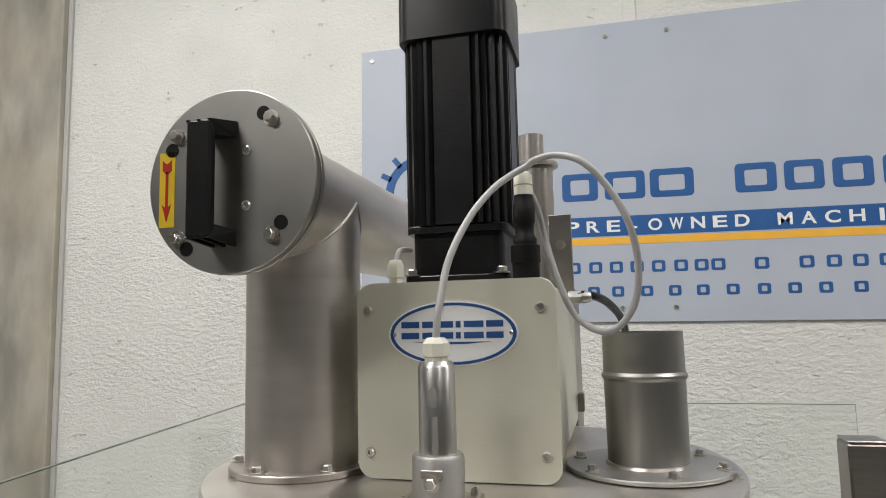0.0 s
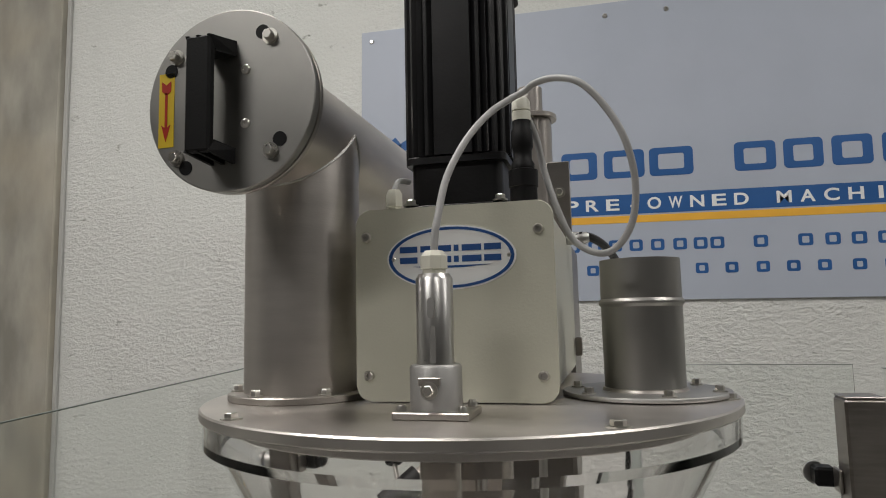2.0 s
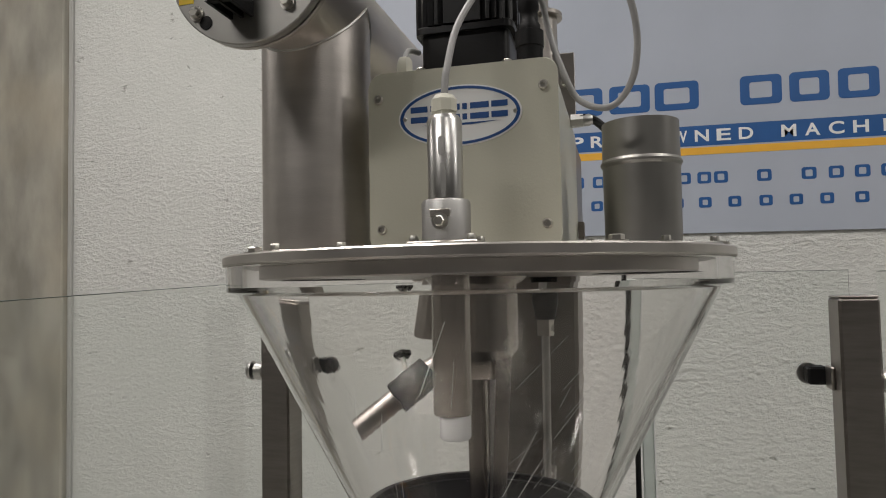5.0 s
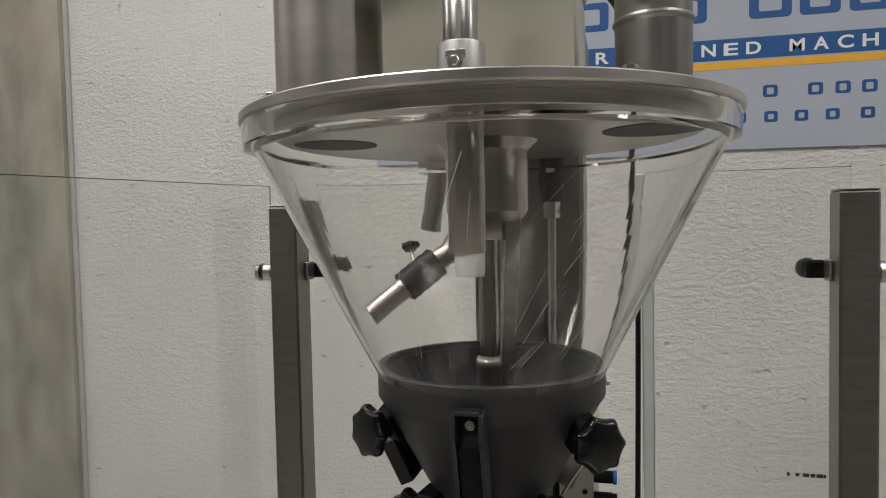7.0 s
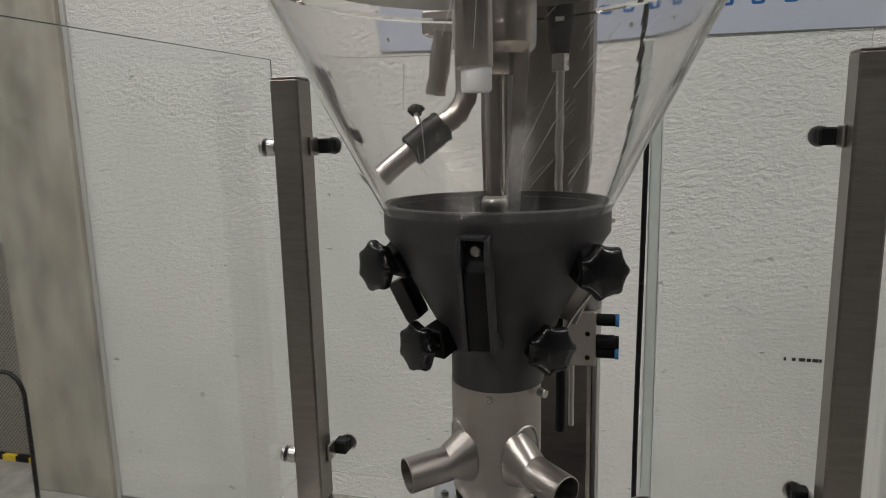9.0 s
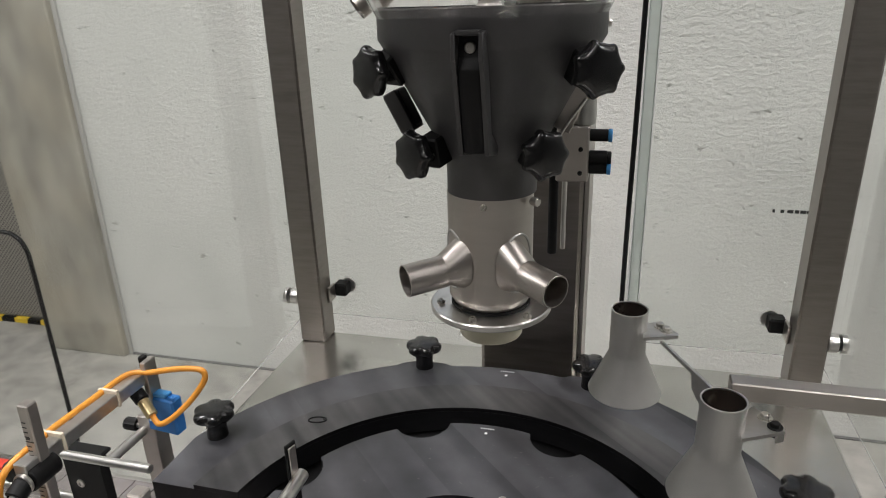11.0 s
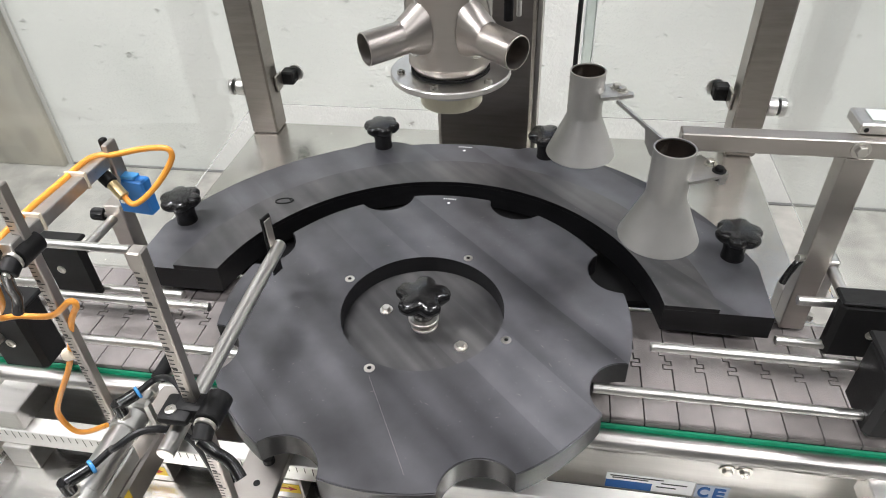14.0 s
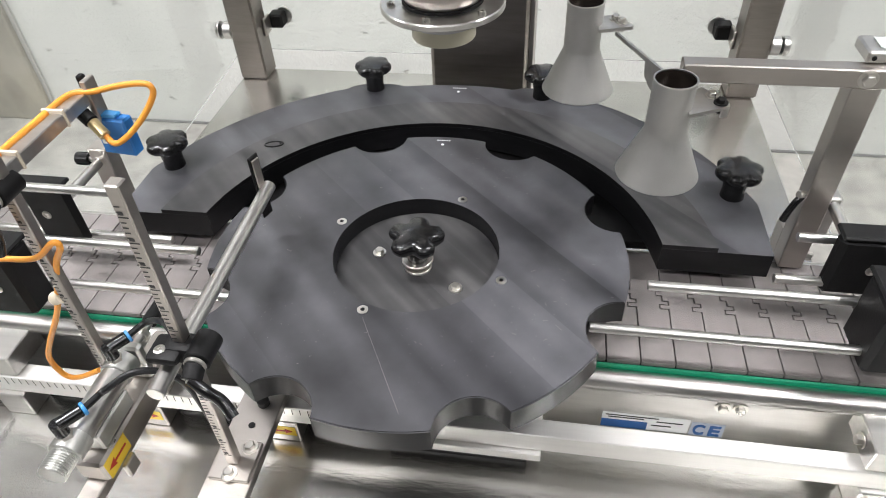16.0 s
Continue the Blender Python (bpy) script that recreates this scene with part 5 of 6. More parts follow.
for x, y in ((-0.104, 0.043), (0.043, 0.103), (0.106, -0.04), (-0.041, -0.102)):
    part("countersunk_screw", lathe(mesh(), [(0, WZ), (0.0062, WZ), (0.0062, WZ + 0.0006), (0.0028, WZ + 0.0008), (0.0026, WZ + 0.0001), (0, WZ + 0.0001)], pose(x, y, 0), 24), BOLT, wheel)
    # Black hexagon laid on the screw head paints its socket's shaded inside.
    part("hex_socket_shade", lathe(mesh(), [(0, WZ + 0.0008), (0.0027, WZ + 0.0008), (0.0027, WZ + 0.001), (0, WZ + 0.001)], pose(x, y, 0), 6), MATTBLACK, wheel)
for x, y in ((-0.051, 0.016), (0.052, -0.035)):
    part("hex_bolt", bolt(mesh(), (x, y, 1.101), (0, 0, 1), 0.0055, 0.006), BOLT, wheel)
part("scratch", box(mesh(), -0.00014, 0.00014, -0.066, 0.066, 0, 0.00008, 0, pose(-0.007, -0.17, WZ, 0, 0, 29)), SLAT, wheel, "thin pale scratch")
for k in range(6):
    part("etched_mark", box(mesh(), -0.0125 + 0.0034 * k, -0.0102 + 0.0034 * k, 0.2388, 0.2408, WZ, WZ + 0.0003), WHITE, wheel, "tiny white engraved marking")
strokes = mesh()
rng = random.Random(11)
for cx, cy, n, spread in ((0.1, 0.165, 16, 0.03), (0.15, -0.1, 14, 0.03), (0.17, -0.13, 8, 0.02), (-0.1, -0.09, 10, 0.06), (-0.03, 0.18, 7, 0.03), (-0.07, -0.2, 7, 0.02), (0.03, -0.17, 10, 0.05), (-0.15, 0.07, 7, 0.04)):
    for k in range(n):
        x, y = cx + rng.gauss(0, spread), cy + rng.gauss(0, spread)
        if not 0.108 < math.hypot(x, y) < 0.21:
            continue
        box(strokes, -0.00016, 0.00016, -rng.uniform(0.0005, 0.0035), rng.uniform(0.0005, 0.0035), 0, 0.0001, 0, pose(x, y, WZ, 0, 0, rng.uniform(20, 130)))
tagged(part("scuff", strokes, SLAT, wheel, "small pale scuffs"), kind="stuff")
part("dot", lathe(mesh(), [(0, WZ), (0.0022, WZ), (0.0022, WZ + 0.0004), (0, WZ + 0.0004)], pose(-0.003, 0.229, 0), 14), WHITE, wheel)
ck = star_knob(wheel, "glossy black five-lobed knob on a threaded stud", pose(0.002, -0.004, 1.118, 0, 0, 18), 5, 0.0305, 0.024, 0.016, 0.012, 0.16)
part("threaded_stud", rod(mesh(), (0.002, -0.004, 1.101), (0.002, -0.004, 1.12), 0.009, 24), BOLT, ck)
for k, r in ((0, 0.0165), (1, 0.0125), (2, 0.019)):
    part("washer", rod(mesh(), (0.002, -0.004, 1.101 + 0.006 * k), (0.002, -0.004, 1.105 + 0.006 * k), r, 28), BOLT, ck)

gring = thing("guide_ring", "black plastic half-ring product guide round the star wheel", "guide ring", (0, 0.25, 1.06))
RING_Z = 1.113


def arc_pts(r, a0, a1, n):
    return [(r * math.cos(a0 + (a1 - a0) * k / n), r * math.sin(a0 + (a1 - a0) * k / n)) for k in range(n + 1)]


def outer_edge(n):
    y0 = 0.048
    bend = math.asin(0.146 / 0.4455)
    pts = []
    for k in range(n + 1):
        t = k / n
        if t < 0.06:
            pts.append((0.421, y0 + (0.146 - y0) * t / 0.06))
        elif t > 0.94:
            pts.append((-0.421, y0 + (0.146 - y0) * (1 - t) / 0.06))
        else:
            a = bend + (math.pi - 2 * bend) * (t - 0.06) / 0.88
            u = abs(math.cos(a))
            r = 0.4455 - 0.0175 * max(0.0, min(1.0, (0.44 - u) / 0.12))
            for kx in (-0.146, 0.134):
                d = abs(r * math.cos(a) - kx)
                r += 0.02 * max(0.0, 1 - d / 0.045) ** 0.5 if d < 0.045 else 0
            pts.append((r * math.cos(a), r * math.sin(a)))
    return pts


N = 200
start = math.asin(0.048 / 0.296)
inner = arc_pts(0.296, start, math.pi - start, N)
smid = math.asin(0.048 / 0.36)
middle = arc_pts(0.36, smid, math.pi - smid, N)
shade_flanks(part("plate", strip(mesh(), inner, outer_edge(N), RING_Z - 0.034, RING_Z), POM, gring, angle=30))
shade_flanks(part("raised_band", strip(mesh(), inner, middle, RING_Z + 0.0002, RING_Z + 0.0065), SCUFFED, gring, "raised scuffed inner band", 30))
slide = arc_pts(0.33, 0.32, math.pi - 0.32, 80)
part("slide_plate", strip(mesh(), arc_pts(0.12, 0.9, math.pi - 0.9, 80), slide, 1.062, 1.074), MATTBLACK, gring, "black slide plate under the pockets")
part("dot", lathe(mesh(), [(0, RING_Z), (0.0025, RING_Z), (0.0025, RING_Z + 0.0004), (0, RING_Z + 0.0004)], pose(-0.004, 0.406, 0), 14), WHITE, gring)
for k in range(7):
    part("etched_mark", box(mesh(), -0.015 + 0.0034 * k, -0.0127 + 0.0034 * k, 0.417, 0.419, RING_Z, RING_Z + 0.0003), WHITE, gring, "tiny white engraved marking")
for x, y in ((-0.146, 0.408), (0.134, 0.402), (-0.391, 0.158), (0.391, 0.163)):
    part("support_stud", rod(mesh(), (x, y, DECK_Z), (x, y, RING_Z - 0.034), 0.012, 24), BOLT, gring)
    star_knob(gring, "glossy black six-lobed knob", pose(x, y, RING_Z, 0, 0, 13 * (x > 0)), 6, 0.0285, 0.022, 0.026, 0.0145, 0.1)

loop = [(-0.257 + 0.0125 * math.cos(a) + 0.004 * math.sin(a), 0.215 + 0.0075 * math.sin(a), RING_Z + 0.0066) for a in [2 * math.pi * k / 20 for k in range(21)]]
part("pen_mark", hose(mesh(), loop + [(-0.2495, 0.2195, RING_Z + 0.0066)], 0.0014, 6, 2), MATTBLACK, gring, "dark oval pen mark")

# ---- conveyor ----
BELT = 1.057
conv = thing("conveyor", "stainless slat-chain conveyor frame with a green wear strip", "conveyor", (0, 0, DECK_Z))
for y, s in ((-0.093, -1), (0.107, 1)):
    part("side_plate", box(mesh(), -1.3, 1.3, y - 0.003, y + 0.003, DECK_Z + 0.01, BELT - 0.022, 0.001), STEEL_H, conv)
    part("top_rail", rod(mesh(), (-1.3, y - s * -0.003, BELT - 0.021), (1.3, y - s * -0.003, BELT - 0.021), 0.0125, 24), STEEL_H, conv)
    part("wear_strip", box(mesh(), -1.3, 1.3, min(y - s * 0.0095, y - s * 0.0068), max(y - s * 0.0095, y - s * 0.0068), BELT - 0.02, BELT - 0.005, 0.001), GREEN, conv, "green plastic wear strip")
part("bed", box(mesh(), -1.3, 1.3, -0.088, 0.1, BELT - 0.05, BELT - 0.02, 0.001), MATTBLACK, conv)
for x in (-0.9, 0.9):
    part("leg", box(mesh(), x - 0.02, x + 0.02, -0.06, -0.02, 0.0, BELT - 0.05, 0.002), STEEL, conv)
    part("leg", box(mesh(), x - 0.02, x + 0.02, 0.03, 0.07, 0.0, BELT - 0.05, 0.002), STEEL, conv)
for x in (0.366, 0.385, -0.36, -0.335):
    part("frame_bolt", bolt(mesh(), (x, -0.096, 1.006), (0, -1, 0), 0.0058, 0.006), BOLT, conv)
plate = part("rating_plate", box(mesh(), 0.236, 0.338, -0.0968, -0.0962, 0.946, 0.974), WHITE, conv, "white and blue rating plate")
part("plate_band", box(mesh(), 0.236, 0.29, -0.0974, -0.0969, 0.946, 0.961), BLUE, plate)
for k, (x0, x1) in enumerate(((0.24, 0.302), (0.243, 0.285), (0.3, 0.33), (0.295, 0.318))):
    z = (0.9695, 0.9655, 0.9635, 0.956)[k]
    part("print_line", box(mesh(), x0, x1, -0.0974, -0.0969, z, z + 0.0016), INK, plate)
ce = part("ce_plate", box(mesh(), 0.34, 0.378, -0.0968, -0.0962, 0.945, 0.971), SIGN, conv, "grey plate with the blue letters CE")
letters("CE", (0.0, 0.018), 0.013, 0.019, facing(0.343, -0.0970, 0.9485), BLUE, "ce_letters", ce)

# crosswise scale bar in front of the conveyor
scale_bar = thing("scale_bar", "long stainless square bar with an engraved scale on its front", "bar", (0, -0.158, DECK_Z))
part("bar", box(mesh(), -0.62, 0.62, -0.158, -0.135, 0.972, 1.002, 0.0012), SATIN, scale_bar)
for x in (-0.515, 0.525):
    part("bracket", box(mesh(), x - 0.025, x + 0.025, -0.156, -0.0965, 1.0025, 1.036, 0.0015), STEEL_H, scale_bar)
    part("bracket_foot", box(mesh(), x - 0.02, x + 0.02, -0.165, -0.13, DECK_Z, 0.9715, 0.0015), STEEL_H, scale_bar)
    part("bracket_bolt", bolt(mesh(), (x - 0.026, -0.13, 1.019), (-1, 0, 0), 0.006, 0.006), BOLT, scale_bar)
# Added black strip: stands for the shade in the slot below the bar.
part("under_bar_shade", box(mesh(), -0.6, -0.035, -0.133, -0.118, DECK_Z, 0.9715, 0.001), MATTBLACK, scale_bar, "black strip standing in for the shade under the bar")
ticks = mesh()
for k in range(61):
    x = -0.61 + 0.01 * k
    box(ticks, x - 0.0004, x + 0.0004, -0.1584, -0.158, 0.99 if k % 5 else 0.986, 1.0)
tagged(part("scale", ticks, INK, scale_bar), kind="stuff")
step = thing("support_plate", "flat stainless plate under the star wheel", "plate", (0.06, -0.16, 0.95))
part("plate", box(mesh(), -0.03, 0.165, -0.164, -0.1, 0.958, 0.9715, 0.001), SATIN, step)
part("support_block", box(mesh(), -0.02, 0.15, -0.15, -0.1, DECK_Z, 0.958, 0.001), MATTBLACK, step)

armp = thing("slotted_arm", "stainless flat arm with drilled holes, lying across the scale bar", "arm", (-0.16, -0.18, 0.986))
part("bar", box(mesh(), -0.188, -0.137, -0.33, -0.1, 1.0025, 1.0145, 0.001), STEEL, armp)
part("base_pad", box(mesh(), -0.184, -0.1395, -0.2625, -0.215, 1.0145, 1.0195, 0.001), STEEL, armp)
# The arm is uncut: black discs paint the shade inside its drilled holes.
for x, y in ((-0.162, -0.193), (-0.155, -0.12)):
    part("drilled_hole_shade", lathe(mesh(), [(0, 1.0145), (0.004, 1.0145), (0.004, 1.015), (0, 1.015)], pose(x, y, 0), 20), MATTBLACK, armp)
for x, y in ((-0.162, -0.256), (-0.151, -0.223)):
    part("pad_bolt", bolt(mesh(), (x, y, 1.0195), (0, 0, 1), 0.0058, 0.006), BOLT, armp)
wheel_foot = part("rubber_stop", rod(mesh(), (-0.158, -0.164, 1.0145), (-0.158, -0.164, 1.024), 0.007), MATTBLACK, armp)


def ruler(x, y, z0, z1, label, lean):
    t = thing("graduated_post", label, "graduated post", (x, y, z0), "graduated posts")
    part("bar", box(mesh(), x - 0.0058, x + 0.0058, y - 0.0058, y + 0.0058, z0, z1, 0.0012), STEEL, t)
    bm = mesh()
    k = 0
    z = z0 + 0.02
    while z < z1 - 0.015:
        w = 0.0045 if k % 5 else 0.008
        box(bm, x - 0.004, x - 0.004 + w, y - 0.0062, y - 0.0059, z - 0.0005, z + 0.0005)
        if k % 5 == 0:
            box(bm, x - 0.003, x + 0.001, y - 0.0062, y - 0.0059, z + 0.0022, z + 0.0048)
        k += 1
        z += 0.005
    tagged(part("scale", bm, INK, t), kind="stuff")
    t.rotation_euler = (0, radians(lean), 0)
    return t


ruler(-0.163, -0.2395, 1.0195, 1.393, "stainless graduated post holding the clamp of the long rod", 1.7)
ruler(-0.348, -0.158, 1.0025, 1.385, "stainless graduated post holding the sensor arm", 2.2)


def lever_clamp(name, label, x, y, z, axis_y, handle_tip):
    """A black cross clamp with a locking lever."""
    t = thing(name, label, "clamp", (x, y, z), "lever clamps")
    bm = mesh()
    box(bm, x - 0.021, x + 0.014, y - 0.011, y + 0.011, z - 0.012, z + 0.0085, 0.0045, seg=2)
    part("body", bm, MATTBLACK, t)
    part("end_boss", rod(mesh(), (x + 0.012, y - 0.015, z), (x + 0.012, y + 0.014, z), 0.0118, 24), MATTBLACK, t)
    tip = Vector(handle_tip)
    root = Vector((x + 0.012, y - 0.017, z))
    part("lever_hub", rod(mesh(), root, root + Vector((0.0, -0.013, -0.006)), 0.009, 20), MATTBLACK, t)
    part("hub_ring", rod(mesh(), root + Vector((0, 0.001, 0)), root + Vector((0, -0.003, 0)), 0.0098, 20), BOLT, t)
    lev = part("lever", hose(mesh(), [root + Vector((0, -0.013, -0.004)), root.lerp(tip, 0.35) + Vector((0, -0.008, 0)), root.lerp(tip, 0.7), tip], 0.0052, 12), BLACK, t)
    part("lever_screw", socket(mesh(), root + Vector((0, -0.0135, -0.006)), (0, -1, -0.3), 0.0042, 0.003), BOLT, lev)
    return t


ca = lever_clamp("lever_clamp", "black cross clamp with a locking lever on the graduated post", -0.149, -0.243, 1.216, 0, (-0.101, -0.286, 1.182))
part("front_lug", box(mesh(), -0.182, -0.152, -0.264, -0.234, 1.213, 1.2225, 0.0042, seg=2), MATTBLACK, ca)
part("lug_screw", socket(mesh(), (-0.171, -0.2535, 1.2225), (0, 0, 1), 0.0052, 0.0015), BOLT, ca)
cb = lever_clamp("lever_clamp", "black cross clamp with a hanging lever on the sensor post", -0.347, -0.162, 1.315, 0, (-0.357, -0.185, 1.252))
part("red_insert", box(mesh(), -0.385, -0.362, -0.17, -0.158, 1.314, 1.318, 0.001), RED, cb, "thin red insert")
solo("long_rod", rod(mesh(), (-0.168, -0.284, 1.2), (-0.173, 0.012, 1.2), 0.0078, 24), POLISHED, "satin stainless rod reaching over the star wheel", "rod", (-0.168, -0.284, 1.2))
push = thing("reflector_holder", "small black and steel holder at the rod end", "holder", (-0.169, 0.01, 1.2))
part("black_plate", box(mesh(), -0.0015, 0.0015, -0.008, 0.008, -0.045, 0.04, 0.001, pose(-0.180, 0.004, 1.207, 0, 0, -18)), MATTBLACK, push)
part("steel_plate", box(mesh(), 0.0015, 0.0035, -0.0055, 0.0055, -0.01, 0.036, 0.0008, pose(-0.180, 0.004, 1.207, 0, 0, -18)), STEEL, push)
part("rod_socket", rod(mesh(), (-0.172, 0.007, 1.2), (-0.18, 0.005, 1.2), 0.006), STEEL, push)

# sensor arm with the blue sensor
sarm = thing("sensor_arm", "stainless square arm carrying the blue sensor", "arm", (-0.338, -0.09, 1.33))
part("bar", box(mesh(), -0.345, -0.331, -0.178, -0.012, 1.3185, 1.3325, 0.001), STEEL_H, sarm)
part("drop_plate", box(mesh(), -0.334, -0.327, -0.022, -0.004, 1.272, 1.345, 0.001), STEEL, sarm)
part("slot_clip", box(mesh(), -0.342, -0.335, -0.014, -0.006, 1.333, 1.347, 0.001), MATTBLACK, sarm)
for y in (-0.062, -0.135):
    part("cable_tie", box(mesh(), -0.3535, -0.3298, y - 0.0018, y + 0.0018, 1.3173, 1.3365, 0.0005), TIE, sarm)
sens = thing("light_sensor", "bright blue box-shaped light sensor with an orange plug lead", "sensor", (-0.3, -0.018, 1.28))
part("case", box(mesh(), -0.0205, 0.0205, -0.008, 0.008, -0.0225, 0.0225, 0.002, pose(-0.32, -0.014, 1.279, 0, 0, -6)), SENSOR, sens)
part("top_cap", box(mesh(), -0.016, 0.01, -0.006, 0.006, 0.0225, 0.0265, 0.001, pose(-0.32, -0.014, 1.279, 0, 0, -6)), PUSHBLUE, sens)
part("type_label", box(mesh(), -0.0025, 0.0025, -0.005, 0.005, 0, 0.0004, 0, pose(-0.32, -0.014, 1.279, 0, 0, -6) @ facing(-0.014, -0.0081, -0.004)), WHITE, sens, "tiny pale label")
part("plug_collar", rod(mesh(), (-0.338, -0.03, 1.313), (-0.328, -0.034, 1.306), 0.0078, 20), MATTBLACK, sens)
part("plug", rod(mesh(), (-0.328, -0.034, 1.306), (-0.313, -0.041, 1.294), 0.0062, 20), BRONZE, sens)
part("lead", hose(mesh(), [(-0.314, -0.04, 1.295), (-0.304, -0.044, 1.287), (-0.289, -0.04, 1.294), (-0.27, -0.03, 1.312), (-0.2565, -0.022, 1.331), (-0.2545, -0.02, 1.341), (-0.262, -0.02, 1.3455), (-0.288, -0.02, 1.3425), (-0.322, -0.02, 1.334), (-0.345, -0.03, 1.334), (-0.349, -0.08, 1.333), (-0.349, -0.14, 1.333), (-0.352, -0.185, 1.322), (-0.362, -0.19, 1.27), (-0.392, -0.18, 1.236), (-0.385, -0.165, 1.225), (-0.345, -0.165, 1.23), (-0.315, -0.165, 1.253), (-0.312, -0.163, 1.245), (-0.331, -0.16, 1.218), (-0.362, -0.16, 1.15), (-0.4, -0.16, 1.09), (-0.418, -0.16, 1.055), (-0.413, -0.16, 1.025), (-0.395, -0.16, 1.022), (-0.359, -0.16, 1.042)], 0.0032, 12), ORANGE, sens, "orange lead tied along the arm")
part("cable_tie", rod(mesh(), (-0.3585, -0.16, 1.165), (-0.347, -0.16, 1.171), 0.0075, 16), TIE, sens)

# pneumatic cylinder on its carrier
carrier = thing("stop_carrier", "stainless channel carrier with arrow stickers under the air cylinder", "carrier", (-0.287, -0.22, 1.0025))
part("channel", box(mesh(), -0.310, -0.277, -0.286, -0.105, 1.03, 1.06, 0.003), STEEL, carrier)
part("slide_bar", box(mesh(), -0.305, -0.283, -0.5, -0.1, 1.0145, 1.0295, 0.0012), STEEL, carrier)
part("lower_block", box(mesh(), -0.2767, -0.270, -0.268, -0.25, 1.008, 1.03, 0.0015), STEEL, carrier)
part("pivot_bolt", bolt(mesh(), (-0.286, -0.258, 1.06), (0, 0, 1), 0.006, 0.006), BOLT, carrier)
part("end_bolt", bolt(mesh(), (-0.298, -0.158, 1.06), (0, 0, 1), 0.0075, 0.007), BOLT, carrier)
part("foot", box(mesh(), -0.303, -0.285, -0.157, -0.136, 1.0025, 1.0145, 0.001), STEEL, carrier)
stk = part("arrow_sticker", box(mesh(), -0.2769, -0.2765, -0.283, -0.244, 1.031, 1.057), YELLOW, carrier, "yellow sticker with a red arrow")
arw = mesh()
fx = Matrix.Translation((-0.2764, -0.2635, 1.044)) @ pose(0, 0, 0, 90, 0, 90)
prism(arw, [(-0.017, 0), (-0.005, -0.006), (-0.006, -0.0015), (0.015, -0.0015), (0.015, 0.0015), (-0.006, 0.0015), (-0.005, 0.006)], 0, 0.0004, fx)
part("arrow", arw, RED, stk)
cyl = thing("air_cylinder", "polished pneumatic cylinder with black push-in elbows", "cylinder", (-0.284, -0.24, 1.061))
ca0, ca1 = Vector((-0.292, -0.275, 1.098)), Vector((-0.292, -0.202, 1.098))
way = (ca1 - ca0).normalized()
part("barrel", rod(mesh(), ca0, ca1, 0.0145, 32), POLISHED, cyl)
part("rear_head", rod(mesh(), ca1, ca1 + way * 0.022, 0.0168, 32), ALU, cyl)
part("front_head", rod(mesh(), ca0 - way * 0.022, ca0, 0.0168, 32), ALU, cyl)
part("mount_block", box(mesh(), -0.018, 0.018, -0.006, 0.006, -0.036, 0.016, 0.003, Matrix.Translation(ca1 + way * 0.03)), ALU, cyl)
part("saddle", box(mesh(), -0.012, 0.012, -0.03, 0.03, -0.037, -0.013, 0.002, Matrix.Translation(ca0.lerp(ca1, 0.5))), ALU, cyl)
thr = mesh()
lathe(thr, [(0, 0)] + [(0.0128 + 0.001 * (k % 2), 0.0012 * k) for k in range(22)] + [(0, 0.0255)], aim(ca0 - way * 0.044, ca0), 28)
part("threaded_nose", thr, ALU, cyl)
part("piston_rod", rod(mesh(), ca1 + way * 0.03, ca1 + way * 0.075, 0.005), POLISHED, cyl)
part("stop_pad", rod(mesh(), ca1 + way * 0.075, ca1 + way * 0.12, 0.0085, 20), MATTBLACK, cyl)
part("lock_nut", rod(mesh(), ca1 + way * 0.055, ca1 + way * 0.062, 0.009, 6), BOLT, cyl)
for p, d in ((ca1 + way * 0.01, Vector((0.013, 0.016, 0.002))), (ca0 - way * 0.01, Vector((0.014, 0.019, 0.0)))):
    el = part("elbow", rod(mesh(), p + Vector((0, 0, 0.016)), p + Vector((0, 0, 0.037)), 0.0068, 20), BLACK, cyl)
    part("elbow_arm", rod(mesh(), p + Vector((0, 0, 0.033)), p + Vector((0, 0, 0.033)) + d, 0.0068, 20), BLACK, el)
    part("release_ring", rod(mesh(), p + Vector((0, 0, 0.033)) + d, p + Vector((0, 0, 0.033)) + d * 1.16, 0.0074, 20), PUSHBLUE, el)
    part("port_nut", rod(mesh(), p + Vector((0, 0, 0.014)), p + Vector((0, 0, 0.02)), 0.0085, 6), BOLT, el)
e1, e2 = ca1 + way * 0.01 + Vector((0.0145, 0.018, 0.0355)), ca0 - way * 0.01 + Vector((0.0155, 0.021, 0.033))
part("hose", hose(mesh(), [e1, e1 + Vector((0.013, 0.016, 0.004)), (-0.232, -0.172, 1.158), (-0.213, -0.186, 1.15), (-0.205, -0.2, 1.11), (-0.203, -0.2, 1.05)], 0.0036, 10), BLACKCABLE, cyl)
part("hose", hose(mesh(), [e2, e2 + Vector((0.012, 0.016, 0.006)), (-0.245, -0.257, 1.158), (-0.226, -0.243, 1.166), (-0.206, -0.232, 1.158), (-0.19, -0.224, 1.13), (-0.185, -0.22, 1.06)], 0.0036, 10), BLACKCABLE, cyl)
